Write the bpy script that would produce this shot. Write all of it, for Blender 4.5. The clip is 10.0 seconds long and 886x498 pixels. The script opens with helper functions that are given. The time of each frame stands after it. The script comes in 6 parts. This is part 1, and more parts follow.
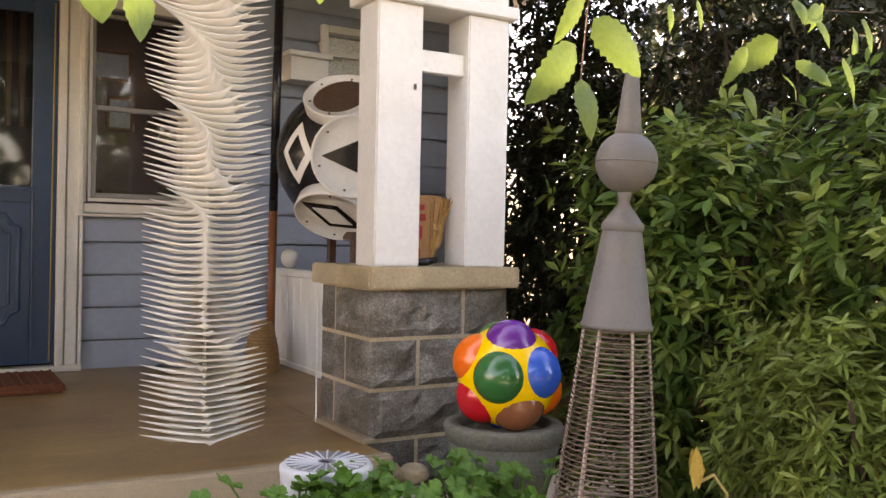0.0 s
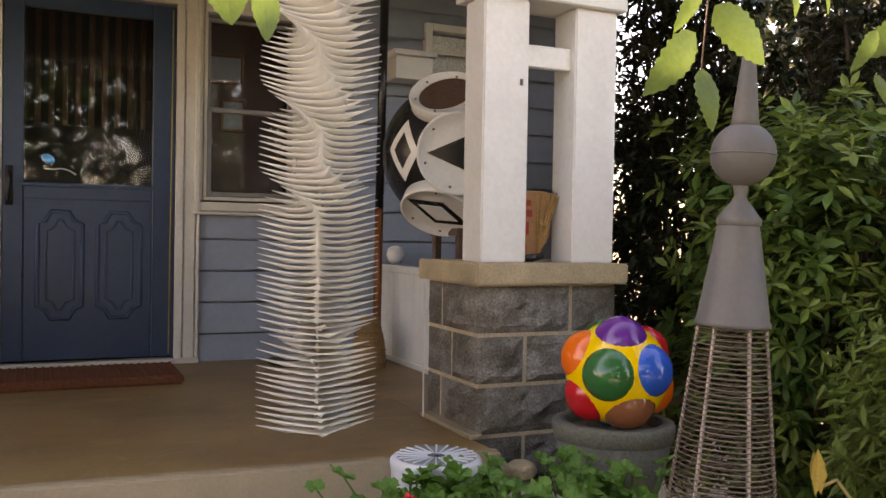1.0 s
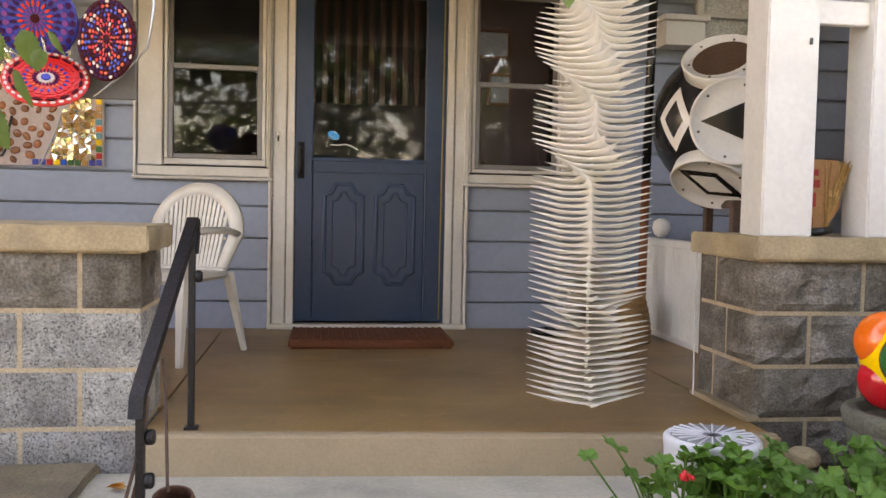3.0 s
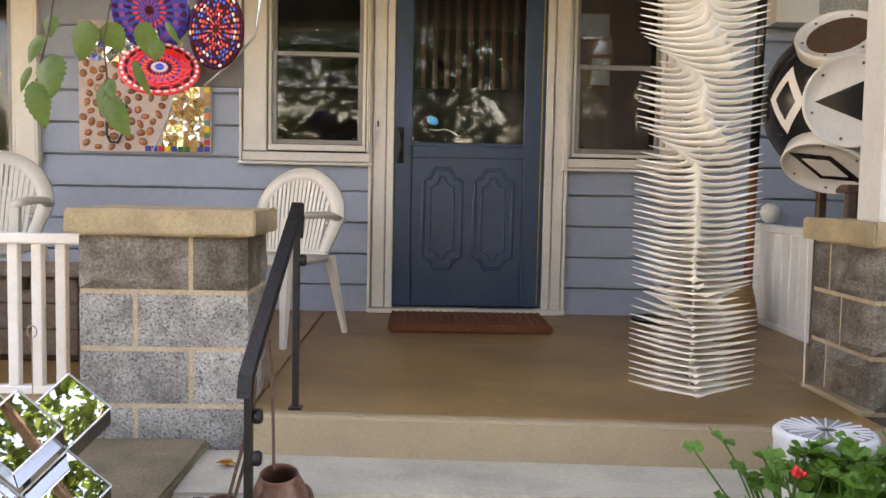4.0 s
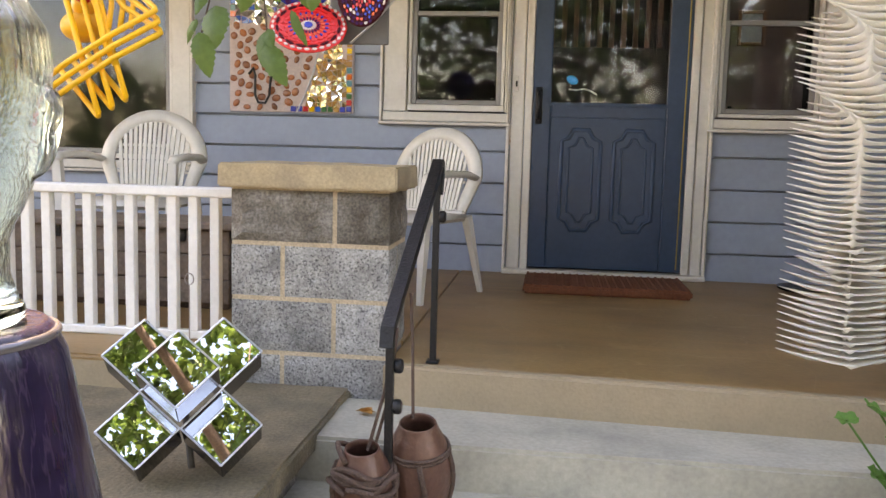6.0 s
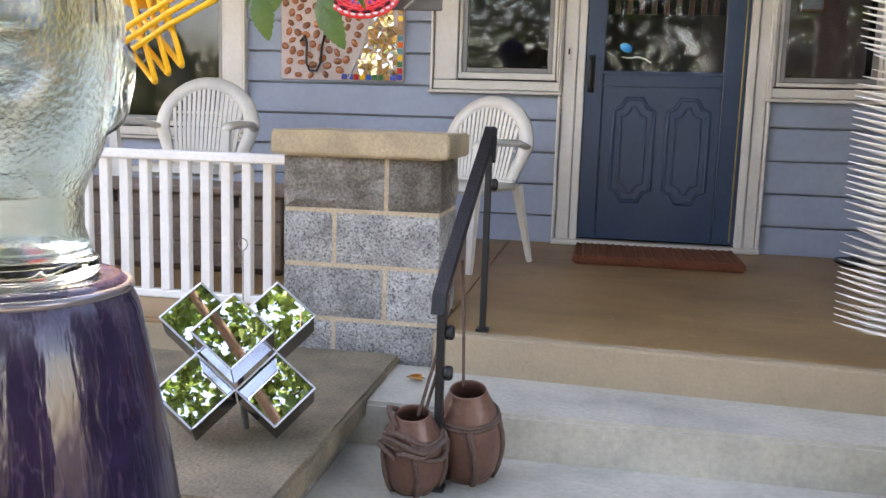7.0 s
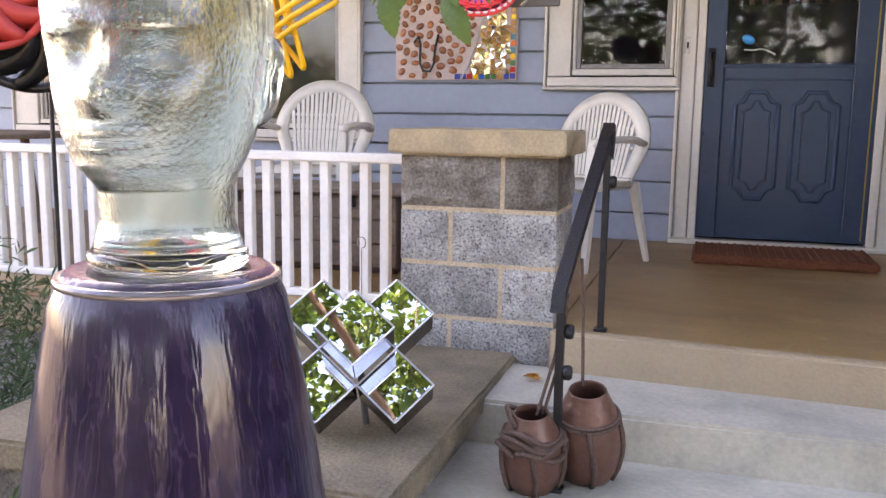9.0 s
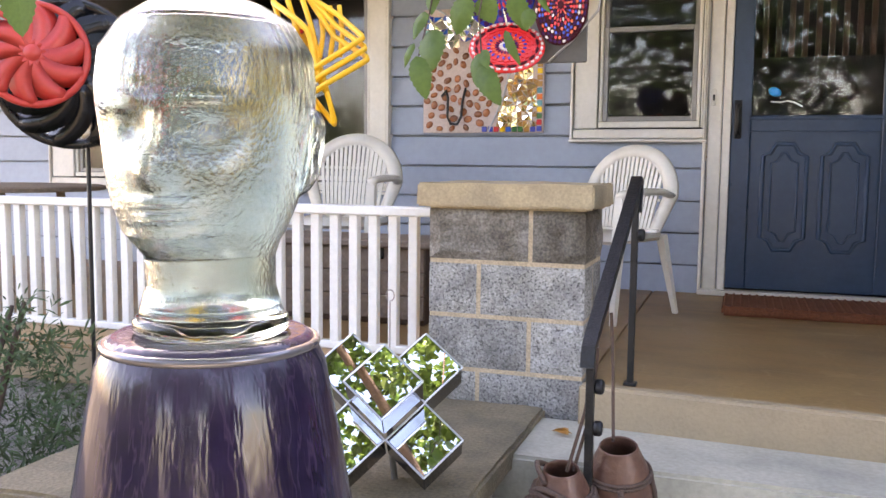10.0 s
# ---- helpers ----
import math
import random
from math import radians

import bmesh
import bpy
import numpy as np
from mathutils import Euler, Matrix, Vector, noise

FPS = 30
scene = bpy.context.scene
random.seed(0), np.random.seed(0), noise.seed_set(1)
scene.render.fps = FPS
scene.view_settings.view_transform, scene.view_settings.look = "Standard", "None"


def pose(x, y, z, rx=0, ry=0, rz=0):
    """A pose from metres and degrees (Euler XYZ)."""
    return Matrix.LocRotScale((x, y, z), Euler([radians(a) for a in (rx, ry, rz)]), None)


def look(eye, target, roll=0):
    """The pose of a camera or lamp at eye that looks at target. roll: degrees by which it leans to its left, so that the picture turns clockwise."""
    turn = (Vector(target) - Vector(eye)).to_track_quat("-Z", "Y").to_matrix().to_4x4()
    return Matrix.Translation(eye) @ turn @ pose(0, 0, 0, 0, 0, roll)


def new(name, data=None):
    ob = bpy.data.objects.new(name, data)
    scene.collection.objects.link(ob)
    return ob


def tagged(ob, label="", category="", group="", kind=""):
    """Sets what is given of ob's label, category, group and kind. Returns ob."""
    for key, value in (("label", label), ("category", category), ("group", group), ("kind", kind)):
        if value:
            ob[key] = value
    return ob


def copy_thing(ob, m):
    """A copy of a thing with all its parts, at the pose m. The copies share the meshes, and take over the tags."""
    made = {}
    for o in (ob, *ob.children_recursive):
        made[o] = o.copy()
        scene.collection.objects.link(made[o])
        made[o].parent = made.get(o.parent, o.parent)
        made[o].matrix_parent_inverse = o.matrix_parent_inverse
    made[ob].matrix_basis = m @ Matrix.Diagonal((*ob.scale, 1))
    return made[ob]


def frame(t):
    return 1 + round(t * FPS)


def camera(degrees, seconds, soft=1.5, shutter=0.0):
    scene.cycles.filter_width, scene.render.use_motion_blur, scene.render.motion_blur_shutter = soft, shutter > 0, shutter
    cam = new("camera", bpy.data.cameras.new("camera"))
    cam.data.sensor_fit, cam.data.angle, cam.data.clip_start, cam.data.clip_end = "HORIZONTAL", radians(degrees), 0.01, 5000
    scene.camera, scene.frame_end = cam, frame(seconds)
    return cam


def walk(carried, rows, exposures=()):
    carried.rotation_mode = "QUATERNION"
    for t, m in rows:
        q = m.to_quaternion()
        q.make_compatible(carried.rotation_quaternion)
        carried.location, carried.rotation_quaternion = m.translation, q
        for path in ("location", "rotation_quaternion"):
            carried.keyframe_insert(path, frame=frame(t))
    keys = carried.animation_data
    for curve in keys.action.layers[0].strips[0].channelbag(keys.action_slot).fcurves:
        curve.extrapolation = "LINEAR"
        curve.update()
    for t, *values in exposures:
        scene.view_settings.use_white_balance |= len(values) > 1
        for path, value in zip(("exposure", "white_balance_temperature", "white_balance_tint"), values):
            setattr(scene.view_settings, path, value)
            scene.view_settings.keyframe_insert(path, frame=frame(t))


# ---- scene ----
cam = camera(53.9, 10.0)
PATH = [
    (0, (0.074, -0.458, 0.794), (1.104, 1.256, 0.775), 1.2),
    (0.5, (0.066, -0.453, 0.787), (0.999, 1.316, 0.781), 1.2),
    (1, (0.052, -0.445, 0.789), (0.879, 1.376, 0.759), 1.0),
    (1.5, (0.029, -0.44, 0.788), (0.72, 1.436, 0.737), 1.0),
    (2, (0.011, -0.44, 0.778), (0.561, 1.481, 0.711), 1.0),
    (2.5, (0.009, -0.431, 0.776), (0.421, 1.524, 0.688), 0.9),
    (3, (-0.003, -0.429, 0.779), (0.269, 1.55, 0.677), 1.2),
    (3.2, (-0.007, -0.43, 0.784), (0.203, 1.556, 0.68), 1.1),
    (4.3, (-0.022, -0.413, 0.775), (-0.011, 1.582, 0.622), 1.2),
    (4.5, (-0.024, -0.415, 0.769), (-0.045, 1.579, 0.613), 1.2),
    (5, (-0.029, -0.414, 0.765), (-0.126, 1.576, 0.589), 1.2),
    (5.5, (-0.036, -0.416, 0.76), (-0.22, 1.566, 0.561), 1.3),
    (7, (-0.06, -0.415, 0.744), (-0.405, 1.532, 0.446), 1.8),
    (7.5, (-0.072, -0.408, 0.738), (-0.498, 1.52, 0.418), 1.6),
    (8, (-0.086, -0.408, 0.735), (-0.564, 1.508, 0.418), 1.6),
    (8.5, (-0.087, -0.412, 0.734), (-0.603, 1.494, 0.421), 1.4),
    (9, (-0.089, -0.411, 0.735), (-0.675, 1.477, 0.432), 0.8),
    (9.5, (-0.09, -0.42, 0.741), (-0.742, 1.455, 0.498), 0.7),
    (10, (-0.094, -0.423, 0.75), (-0.742, 1.459, 0.558), 0.6),
]
walk(cam, [(t, look(eye, target, roll)) for t, eye, target, roll in PATH],
     [(0.0, 3.34, 10200, 33), (0.5, 3.08, 10200, 33), (1.0, 2.88, 10200, 33), (1.5, 3.0, 10200, 33), (2.0, 3.06, 10200, 34), (3.0, 3.42, 9900, 31), (4.5, 3.5, 9800, 29), (5.7, 3.4, 9700, 28), (6.8, 3.5, 8200, 28), (8.5, 3.55, 8300, 36), (9.2, 3.5, 8300, 36), (10.0, 3.6, 8300, 31)])

# ---- world, sun, exposure ----
world = bpy.data.worlds.new("sky")
scene.world = world
world.use_nodes = True
wn = world.node_tree.nodes
sky = wn.new("ShaderNodeTexSky")
sky.sky_type = "NISHITA"
sky.sun_disc = False
sky.sun_elevation, sky.sun_rotation = radians(40), radians(-36)
world.node_tree.links.new(sky.outputs[0], wn["Background"].inputs[0])
wn["Background"].inputs[1].default_value = 0.14
sun = new("sun", bpy.data.lights.new("sun", "SUN"))
sun.data.energy, sun.data.angle, sun.data.color = 4.0, radians(0.6), (1.0, 0.93, 0.82)
SUN_FROM = Vector((-0.45, 0.62, 0.64))
sun.matrix_world = look(SUN_FROM * 30, (0, 0, 0))


# ---- materials ----
def material(name, colour, rough=0.6, metal=0.0, vary=0.15, scale=6.0, fine=60.0, bump=0.15, second=None, amount=0.35, spec=0.5, coat=0.0, island=0.0, rnd=0.0, trans=0.0):
    """Colour with broad stains, fine grain and relief; second is the stain's colour."""
    m = bpy.data.materials.new(name)
    m.use_nodes = True
    n, l = m.node_tree.nodes, m.node_tree.links
    b = n["Principled BSDF"]
    b.inputs["Roughness"].default_value, b.inputs["Metallic"].default_value = rough, metal
    b.inputs["Specular IOR Level"].default_value = spec
    b.inputs["Coat Weight"].default_value = coat
    pos = n.new("ShaderNodeNewGeometry")
    big, small = n.new("ShaderNodeTexNoise"), n.new("ShaderNodeTexNoise")
    for t, s, d in ((big, scale, 5), (small, fine, 3)):
        t.inputs["Scale"].default_value, t.inputs["Detail"].default_value = s, d
        l.new(pos.outputs["Position"], t.inputs["Vector"])
    ramp = n.new("ShaderNodeMapRange")
    ramp.inputs[1].default_value, ramp.inputs[2].default_value = 0.42, 0.68
    ramp.inputs[3].default_value, ramp.inputs[4].default_value = 0.0, amount
    l.new(big.outputs["Fac"], ramp.inputs[0])
    mix = n.new("ShaderNodeMix")
    mix.data_type = "RGBA"
    dark = second or tuple(c * 0.62 for c in colour)
    mix.inputs[6].default_value, mix.inputs[7].default_value = (*colour, 1), (*dark, 1)
    l.new(ramp.outputs[0], mix.inputs[0])
    hsv = n.new("ShaderNodeHueSaturation")
    val = n.new("ShaderNodeMapRange")
    val.inputs[1].default_value, val.inputs[2].default_value = 0.25, 0.75
    val.inputs[3].default_value, val.inputs[4].default_value = 1 - vary, 1 + vary
    l.new(small.outputs["Fac"], val.inputs[0])
    l.new(mix.outputs[2], hsv.inputs["Color"])
    out = val.outputs[0]
    if island or rnd:
        src = pos.outputs["Random Per Island"]
        if rnd:
            info = n.new("ShaderNodeObjectInfo")
            src = info.outputs["Random"]
        wide = island or rnd
        rr = n.new("ShaderNodeMapRange")
        rr.inputs[3].default_value, rr.inputs[4].default_value = 1 - wide, 1 + wide
        l.new(src, rr.inputs[0])
        mul = n.new("ShaderNodeMath")
        mul.operation = "MULTIPLY"
        l.new(out, mul.inputs[0])
        l.new(rr.outputs[0], mul.inputs[1])
        out = mul.outputs[0]
    l.new(out, hsv.inputs["Value"])
    l.new(hsv.outputs[0], b.inputs["Base Color"])
    rv = n.new("ShaderNodeMapRange")
    rv.inputs[3].default_value, rv.inputs[4].default_value = max(0.02, rough - 0.12), min(1, rough + 0.12)
    l.new(big.outputs["Fac"], rv.inputs[0])
    l.new(rv.outputs[0], b.inputs["Roughness"])
    if bump:
        bp = n.new("ShaderNodeBump")
        bp.inputs["Strength"].default_value, bp.inputs["Distance"].default_value = bump, 0.01
        l.new(small.outputs["Fac"], bp.inputs["Height"])
        l.new(bp.outputs[0], b.inputs["Normal"])
    if trans:
        tr, ms = n.new("ShaderNodeBsdfTranslucent"), n.new("ShaderNodeMixShader")
        ms.inputs[0].default_value = trans
        l.new(hsv.outputs[0], tr.inputs["Color"])
        l.new(b.outputs[0], ms.inputs[1])
        l.new(tr.outputs[0], ms.inputs[2])
        l.new(ms.outputs[0], n["Material Output"].inputs["Surface"])
    return m


def glass(name, colour, rough=0.0, bump=0.0, ior=1.45, scale=40.0):
    m = bpy.data.materials.new(name)
    m.use_nodes = True
    n, l = m.node_tree.nodes, m.node_tree.links
    b = n["Principled BSDF"]
    b.inputs["Base Color"].default_value = (*colour, 1)
    b.inputs["Transmission Weight"].default_value = 1
    b.inputs["Roughness"].default_value, b.inputs["IOR"].default_value = rough, ior
    if bump:
        t, bp = n.new("ShaderNodeTexNoise"), n.new("ShaderNodeBump")
        t.inputs["Scale"].default_value = scale
        bp.inputs["Strength"].default_value, bp.inputs["Distance"].default_value = bump, 0.01
        l.new(t.outputs["Fac"], bp.inputs["Height"])
        l.new(bp.outputs[0], b.inputs["Normal"])
    return m


SIDING = material("siding_paint", (0.275, 0.317, 0.392), 0.45, vary=0.06, scale=2.0, fine=25, bump=0.08, amount=0.2)
TRIM = material("trim_paint", (0.66, 0.62, 0.56), 0.4, vary=0.05, scale=4, fine=40, bump=0.06, second=(0.45, 0.41, 0.35), amount=0.25)
WHITE = material("white_paint", (0.76, 0.74, 0.70), 0.4, vary=0.05, scale=5, fine=50, bump=0.06, second=(0.58, 0.56, 0.52), amount=0.3)
DOOR = material("blue_door_paint", (0.022, 0.050, 0.098), 0.32, vary=0.10, scale=3, fine=30, bump=0.06, second=(0.04, 0.072, 0.12), amount=0.5, spec=0.35)
FLOOR = material("tan_floor_paint", (0.31, 0.18, 0.068), 0.42, vary=0.12, scale=1.6, fine=45, bump=0.08, second=(0.19, 0.115, 0.06), amount=0.8)
LIP = material("weathered_concrete", (0.35, 0.265, 0.17), 0.75, vary=0.08, scale=5, fine=90, bump=0.3, second=(0.30, 0.23, 0.15), amount=0.7)
STEP = material("grey_step_paint", (0.42, 0.395, 0.32), 0.6, vary=0.12, scale=4, fine=60, bump=0.15, second=(0.26, 0.25, 0.21), amount=0.7)
BLOCK = material("rock_face_block", (0.36, 0.35, 0.33), 0.9, vary=0.4, scale=9, fine=105, bump=0.9, second=(0.13, 0.125, 0.12), amount=0.6, rnd=0.22)
MORTAR = material("mortar", (0.52, 0.40, 0.27), 0.9, vary=0.25, scale=12, fine=120, bump=0.4)
CAP = material("sandstone_cap", (0.44, 0.34, 0.21), 0.85, vary=0.18, scale=7, fine=110, bump=0.3, second=(0.28, 0.22, 0.15), amount=0.6)
IRON = material("black_iron", (0.010, 0.010, 0.011), 0.42, 0.2, vary=0.3, scale=20, fine=120, bump=0.4, spec=0.5)
SPINNER = material("cream_plastic", (0.93, 0.90, 0.83), 0.35, vary=0.03, scale=5, fine=30, bump=0.0, second=(0.90, 0.83, 0.78), amount=0.4, trans=0.42)
SOIL = material("soil", (0.13, 0.11, 0.07), 0.95, vary=0.5, scale=6, fine=50, bump=0.9)
MAT_COIR = material("coir", (0.20, 0.06, 0.025), 0.95, vary=0.4, scale=12, fine=160, bump=0.9)
CHAIR = material("white_resin", (0.68, 0.64, 0.57), 0.45, vary=0.05, scale=5, fine=40, bump=0.05)
GREY = material("grey_metal_paint", (0.100, 0.095, 0.090), 0.6, 0.0, vary=0.08, scale=7, fine=70, bump=0.1, second=(0.135, 0.118, 0.095), amount=0.6)
WIRE = material("worn_wire", (0.33, 0.27, 0.24), 0.45, 0.4, vary=0.25, scale=20, fine=90, bump=0.1)
STONE = material("planter_stone", (0.105, 0.10, 0.08), 0.9, vary=0.3, scale=10, fine=90, bump=0.5, second=(0.09, 0.10, 0.06), amount=0.6)
# Near black in place of the shade in the unlit room.
ROOM_SHADE = material("interior_shade", (0.022, 0.017, 0.017), 0.8, vary=0.2, scale=3, fine=20, bump=0.0)
MIRROR = bpy.data.materials.new("mirror")
MIRROR.use_nodes = True
for key, value in (("Base Color", (0.86, 0.9, 0.9, 1)), ("Metallic", 1.0), ("Roughness", 0.008)):
    MIRROR.node_tree.nodes["Principled BSDF"].inputs[key].default_value = value
PANE = glass("window_glass", (0.9, 0.93, 0.93), ior=1.33)
BROWN = material("brown_wood", (0.10, 0.055, 0.035), 0.6, vary=0.25, scale=8, fine=60, bump=0.2)
TABLEWOOD = material("weathered_wood", (0.22, 0.16, 0.12), 0.75, vary=0.25, scale=7, fine=60, bump=0.25)
CLAY = material("copper_clay", (0.12, 0.055, 0.038), 0.38, 0.15, vary=0.2, scale=9, fine=60, bump=0.2, second=(0.16, 0.08, 0.055), amount=0.7)
YELLOW = material("yellow_paint", (0.90, 0.47, 0.015), 0.4, vary=0.08, scale=8, fine=60, bump=0.05)
RUBBER = material("rubber_foot", (0.02, 0.02, 0.02), 0.8)



def streaked(m, stretch, turn, colour, centre, width, amount, bump=0.0):
    """Adds thin lines of another colour or relief along one way of the surface."""
    n, l = m.node_tree.nodes, m.node_tree.links
    b = n["Principled BSDF"]
    pos, mp, tx, sub_, ab, rg = (n.new(k) for k in ("ShaderNodeNewGeometry", "ShaderNodeMapping", "ShaderNodeTexNoise", "ShaderNodeMath", "ShaderNodeMath", "ShaderNodeMapRange"))
    mp.inputs["Scale"].default_value, mp.inputs["Rotation"].default_value = stretch, turn
    tx.inputs["Scale"].default_value, tx.inputs["Detail"].default_value = 1.0, 2.0
    sub_.operation, ab.operation = "SUBTRACT", "ABSOLUTE"
    sub_.inputs[1].default_value = centre
    rg.inputs[1].default_value, rg.inputs[2].default_value = 0.0, width
    rg.inputs[3].default_value, rg.inputs[4].default_value = amount, 0.0
    l.new(pos.outputs["Position"], mp.inputs["Vector"])
    l.new(mp.outputs[0], tx.inputs["Vector"])
    l.new(tx.outputs["Fac"], sub_.inputs[0])
    l.new(sub_.outputs[0], ab.inputs[0])
    l.new(ab.outputs[0], rg.inputs[0])
    mix = n.new("ShaderNodeMix")
    mix.data_type = "RGBA"
    mix.inputs[7].default_value = (*colour, 1)
    l.new(rg.outputs[0], mix.inputs[0])
    l.new(b.inputs["Base Color"].links[0].from_socket, mix.inputs[6])
    l.new(mix.outputs[2], b.inputs["Base Color"])
    if bump:
        bp = n.new("ShaderNodeBump")
        bp.inputs["Strength"].default_value, bp.inputs["Distance"].default_value = bump, 0.004
        l.new(tx.outputs["Fac"], bp.inputs["Height"])
        l.new(bp.outputs[0], b.inputs["Normal"])


streaked(BLOCK, (120, 120, 120), (0, 0, 0), (0.03, 0.03, 0.032), 0.34, 0.10, 0.9)
streaked(FLOOR, (1.1, 2.6, 1.0), (0, 0, 0.5), (0.50, 0.36, 0.20), 0.5, 0.005, 0.28)
streaked(FLOOR, (2.6, 0.9, 1.0), (0, 0, -0.4), (0.46, 0.32, 0.17), 0.46, 0.004, 0.22)
streaked(FLOOR, (0.6, 3.0, 1.0), (0, 0, 0.1), (0.37, 0.20, 0.075), 0.55, 0.08, 0.5)


def plain(name, colour, rough=0.35, metal=0.0, vary=0.06, coat=0.0, bump=0.04):
    return material(name, colour, rough, metal, vary=vary, scale=9, fine=70, bump=bump, amount=0.18, coat=coat)


BLACK = plain("black_gloss", (0.012, 0.012, 0.014), 0.25)
RED, ORANGE, GREEN, BLUE, PURPLE, GLOBE_BROWN, GLOBE_YELLOW = (
    plain("glossy_" + n, c, 0.16, coat=0.25, bump=0.0)
    for n, c in (("red", (0.50, 0.012, 0.018)), ("orange", (0.80, 0.13, 0.01)), ("green", (0.008, 0.115, 0.03)), ("blue", (0.004, 0.085, 0.42)),
                 ("purple", (0.13, 0.02, 0.20)), ("brown", (0.22, 0.075, 0.035)), ("yellow", (0.85, 0.50, 0.01))))


# ---- building helpers ----
def link(name, bm, mat, parent=None, label="", smooth=False):
    me = bpy.data.meshes.new(name)
    bm.to_mesh(me)
    bm.free()
    me.materials.append(mat)
    if smooth:
        for p in me.polygons:
            p.use_smooth = True
    ob = new(name, me)
    hang(ob, parent)
    if label:
        ob["label"] = label
    return ob


def base_of(ob):
    m = Matrix.Identity(4)
    while ob is not None:
        m = ob.matrix_basis @ m if ob.parent is None else ob.matrix_parent_inverse @ ob.matrix_basis @ m
        ob = ob.parent
    return m


def hang(ob, parent):
    if parent is not None:
        ob.parent = parent
        ob.matrix_parent_inverse = base_of(parent).inverted()
    return ob


part = link


def thing(name, at, label, category, group="", kind=""):
    e = new(name)
    e.empty_display_size = 0.05
    e.matrix_basis = Matrix.Translation(at)
    return tagged(e, label, category, group, kind)


def box(bm, x0, x1, y0, y1, z0, z1, bev=0.0, seg=1):
    r = bmesh.ops.create_cube(bm, size=1)
    vs = r["verts"]
    for v in vs:
        v.co = Vector((x0 + (v.co.x + 0.5) * (x1 - x0), y0 + (v.co.y + 0.5) * (y1 - y0), z0 + (v.co.z + 0.5) * (z1 - z0)))
    if bev:
        es = list({e for v in vs for e in v.link_edges})
        bmesh.ops.bevel(bm, geom=es, offset=bev, segments=seg, affect="EDGES", clamp_overlap=True)
    return bm


def slab(x0, x1, y0, y1, z0, z1, bev=0.004, seg=1):
    return box(bmesh.new(), x0, x1, y0, y1, z0, z1, bev, seg)


def tube(bm, pts, r, n=8, closed=False):
    """A round bar along points; r is one radius or one for each point."""
    pts = [Vector(p) for p in pts]
    rings, k = [], len(pts)
    side = None
    for i, p in enumerate(pts):
        a, b = (pts[(i - 1) % k], pts[(i + 1) % k]) if closed else (pts[max(i - 1, 0)], pts[min(i + 1, k - 1)])
        d = (b - a).normalized()
        if side is None:
            side = d.orthogonal().normalized()
        side = (side - d * side.dot(d)).normalized()
        up = d.cross(side)
        rad = r[i] if isinstance(r, (list, tuple)) else r
        rings.append([bm.verts.new(p + (side * math.cos(2 * math.pi * j / n) + up * math.sin(2 * math.pi * j / n)) * rad) for j in range(n)])
    for i in range(k if closed else k - 1):
        a, b = rings[i], rings[(i + 1) % k]
        for j in range(n):
            bm.faces.new((a[j], a[(j + 1) % n], b[(j + 1) % n], b[j]))
    if not closed:
        bm.faces.new(rings[0][::-1])
        bm.faces.new(rings[-1])
    return bm


def lathe(bm, profile, at=(0, 0, 0), n=32, cap=True):
    """A turned body: profile of (radius, height)."""
    at, rings = Vector(at), []
    for r, z in profile:
        rings.append([bm.verts.new(at + Vector((r * math.cos(2 * math.pi * j / n), r * math.sin(2 * math.pi * j / n), z))) for j in range(n)])
    for a, b in zip(rings, rings[1:]):
        for j in range(n):
            bm.faces.new((a[j], a[(j + 1) % n], b[(j + 1) % n], b[j]))
    if cap:
        bm.faces.new(rings[0][::-1])
        bm.faces.new(rings[-1])
    return bm


def disc(bm, c, normal, r, thick, n=40, dome=0.0):
    """A round plate with thickness, domed towards its normal."""
    prof = [(r * 0.98, 0), (r, thick * 0.3), (r, thick * 0.8)] + [(r * q, thick + dome * (1 - q * q)) for q in (0.97, 0.8, 0.6, 0.4, 0.2, 0.03)]
    q = Vector(normal).to_track_quat("Z", "Y").to_matrix().to_4x4()
    lo = len(bm.verts)
    lathe(bm, prof, n=n)
    bm.verts.ensure_lookup_table()
    bmesh.ops.transform(bm, matrix=Matrix.Translation(c) @ q, verts=bm.verts[lo:])
    return bm


# ---- ground, floor and steps ----
EDGE, WALL = 2.42, 5.0
bm = bmesh.new()
bmesh.ops.create_grid(bm, x_segments=120, y_segments=120, size=40)
for v in bm.verts:
    v.co.z = -0.68 + 0.05 * noise.noise(v.co * 0.7)
    if v.co.y > 2.6:
        v.co.z -= 0.3
tagged(link("ground", bm, SOIL), "dark garden soil with leaf litter", "ground", kind="structure")
def skewed(bm):
    """The front edge between the piers runs slightly askew."""
    for v in bm.verts:
        if v.co.y < EDGE + 0.2:
            v.co.y += 0.046 - 0.062 * v.co.x
    return bm


bm = skewed(slab(-0.6, 1.575, EDGE, WALL + 0.02, -0.16, 0.0, 0.012, 3))
box(bm, -7.0, -1.195, EDGE, WALL + 0.02, -0.16, 0.0, 0.012, 3)
box(bm, -1.195, -0.6, 2.9, WALL + 0.02, -0.16, 0.0)
box(bm, 1.575, 3.9, 2.9, WALL + 0.02, -0.16, 0.0)
tagged(link("floor", bm, FLOOR), "tan painted concrete porch floor, scuffed and stained", "floor", kind="structure")
bm = skewed(slab(-0.604, 1.58, EDGE - 0.006, EDGE + 0.05, -0.165, 0.004, 0.010, 3))
box(bm, -7.0, -1.2, EDGE - 0.006, EDGE + 0.05, -0.165, -0.012, 0.008, 2)
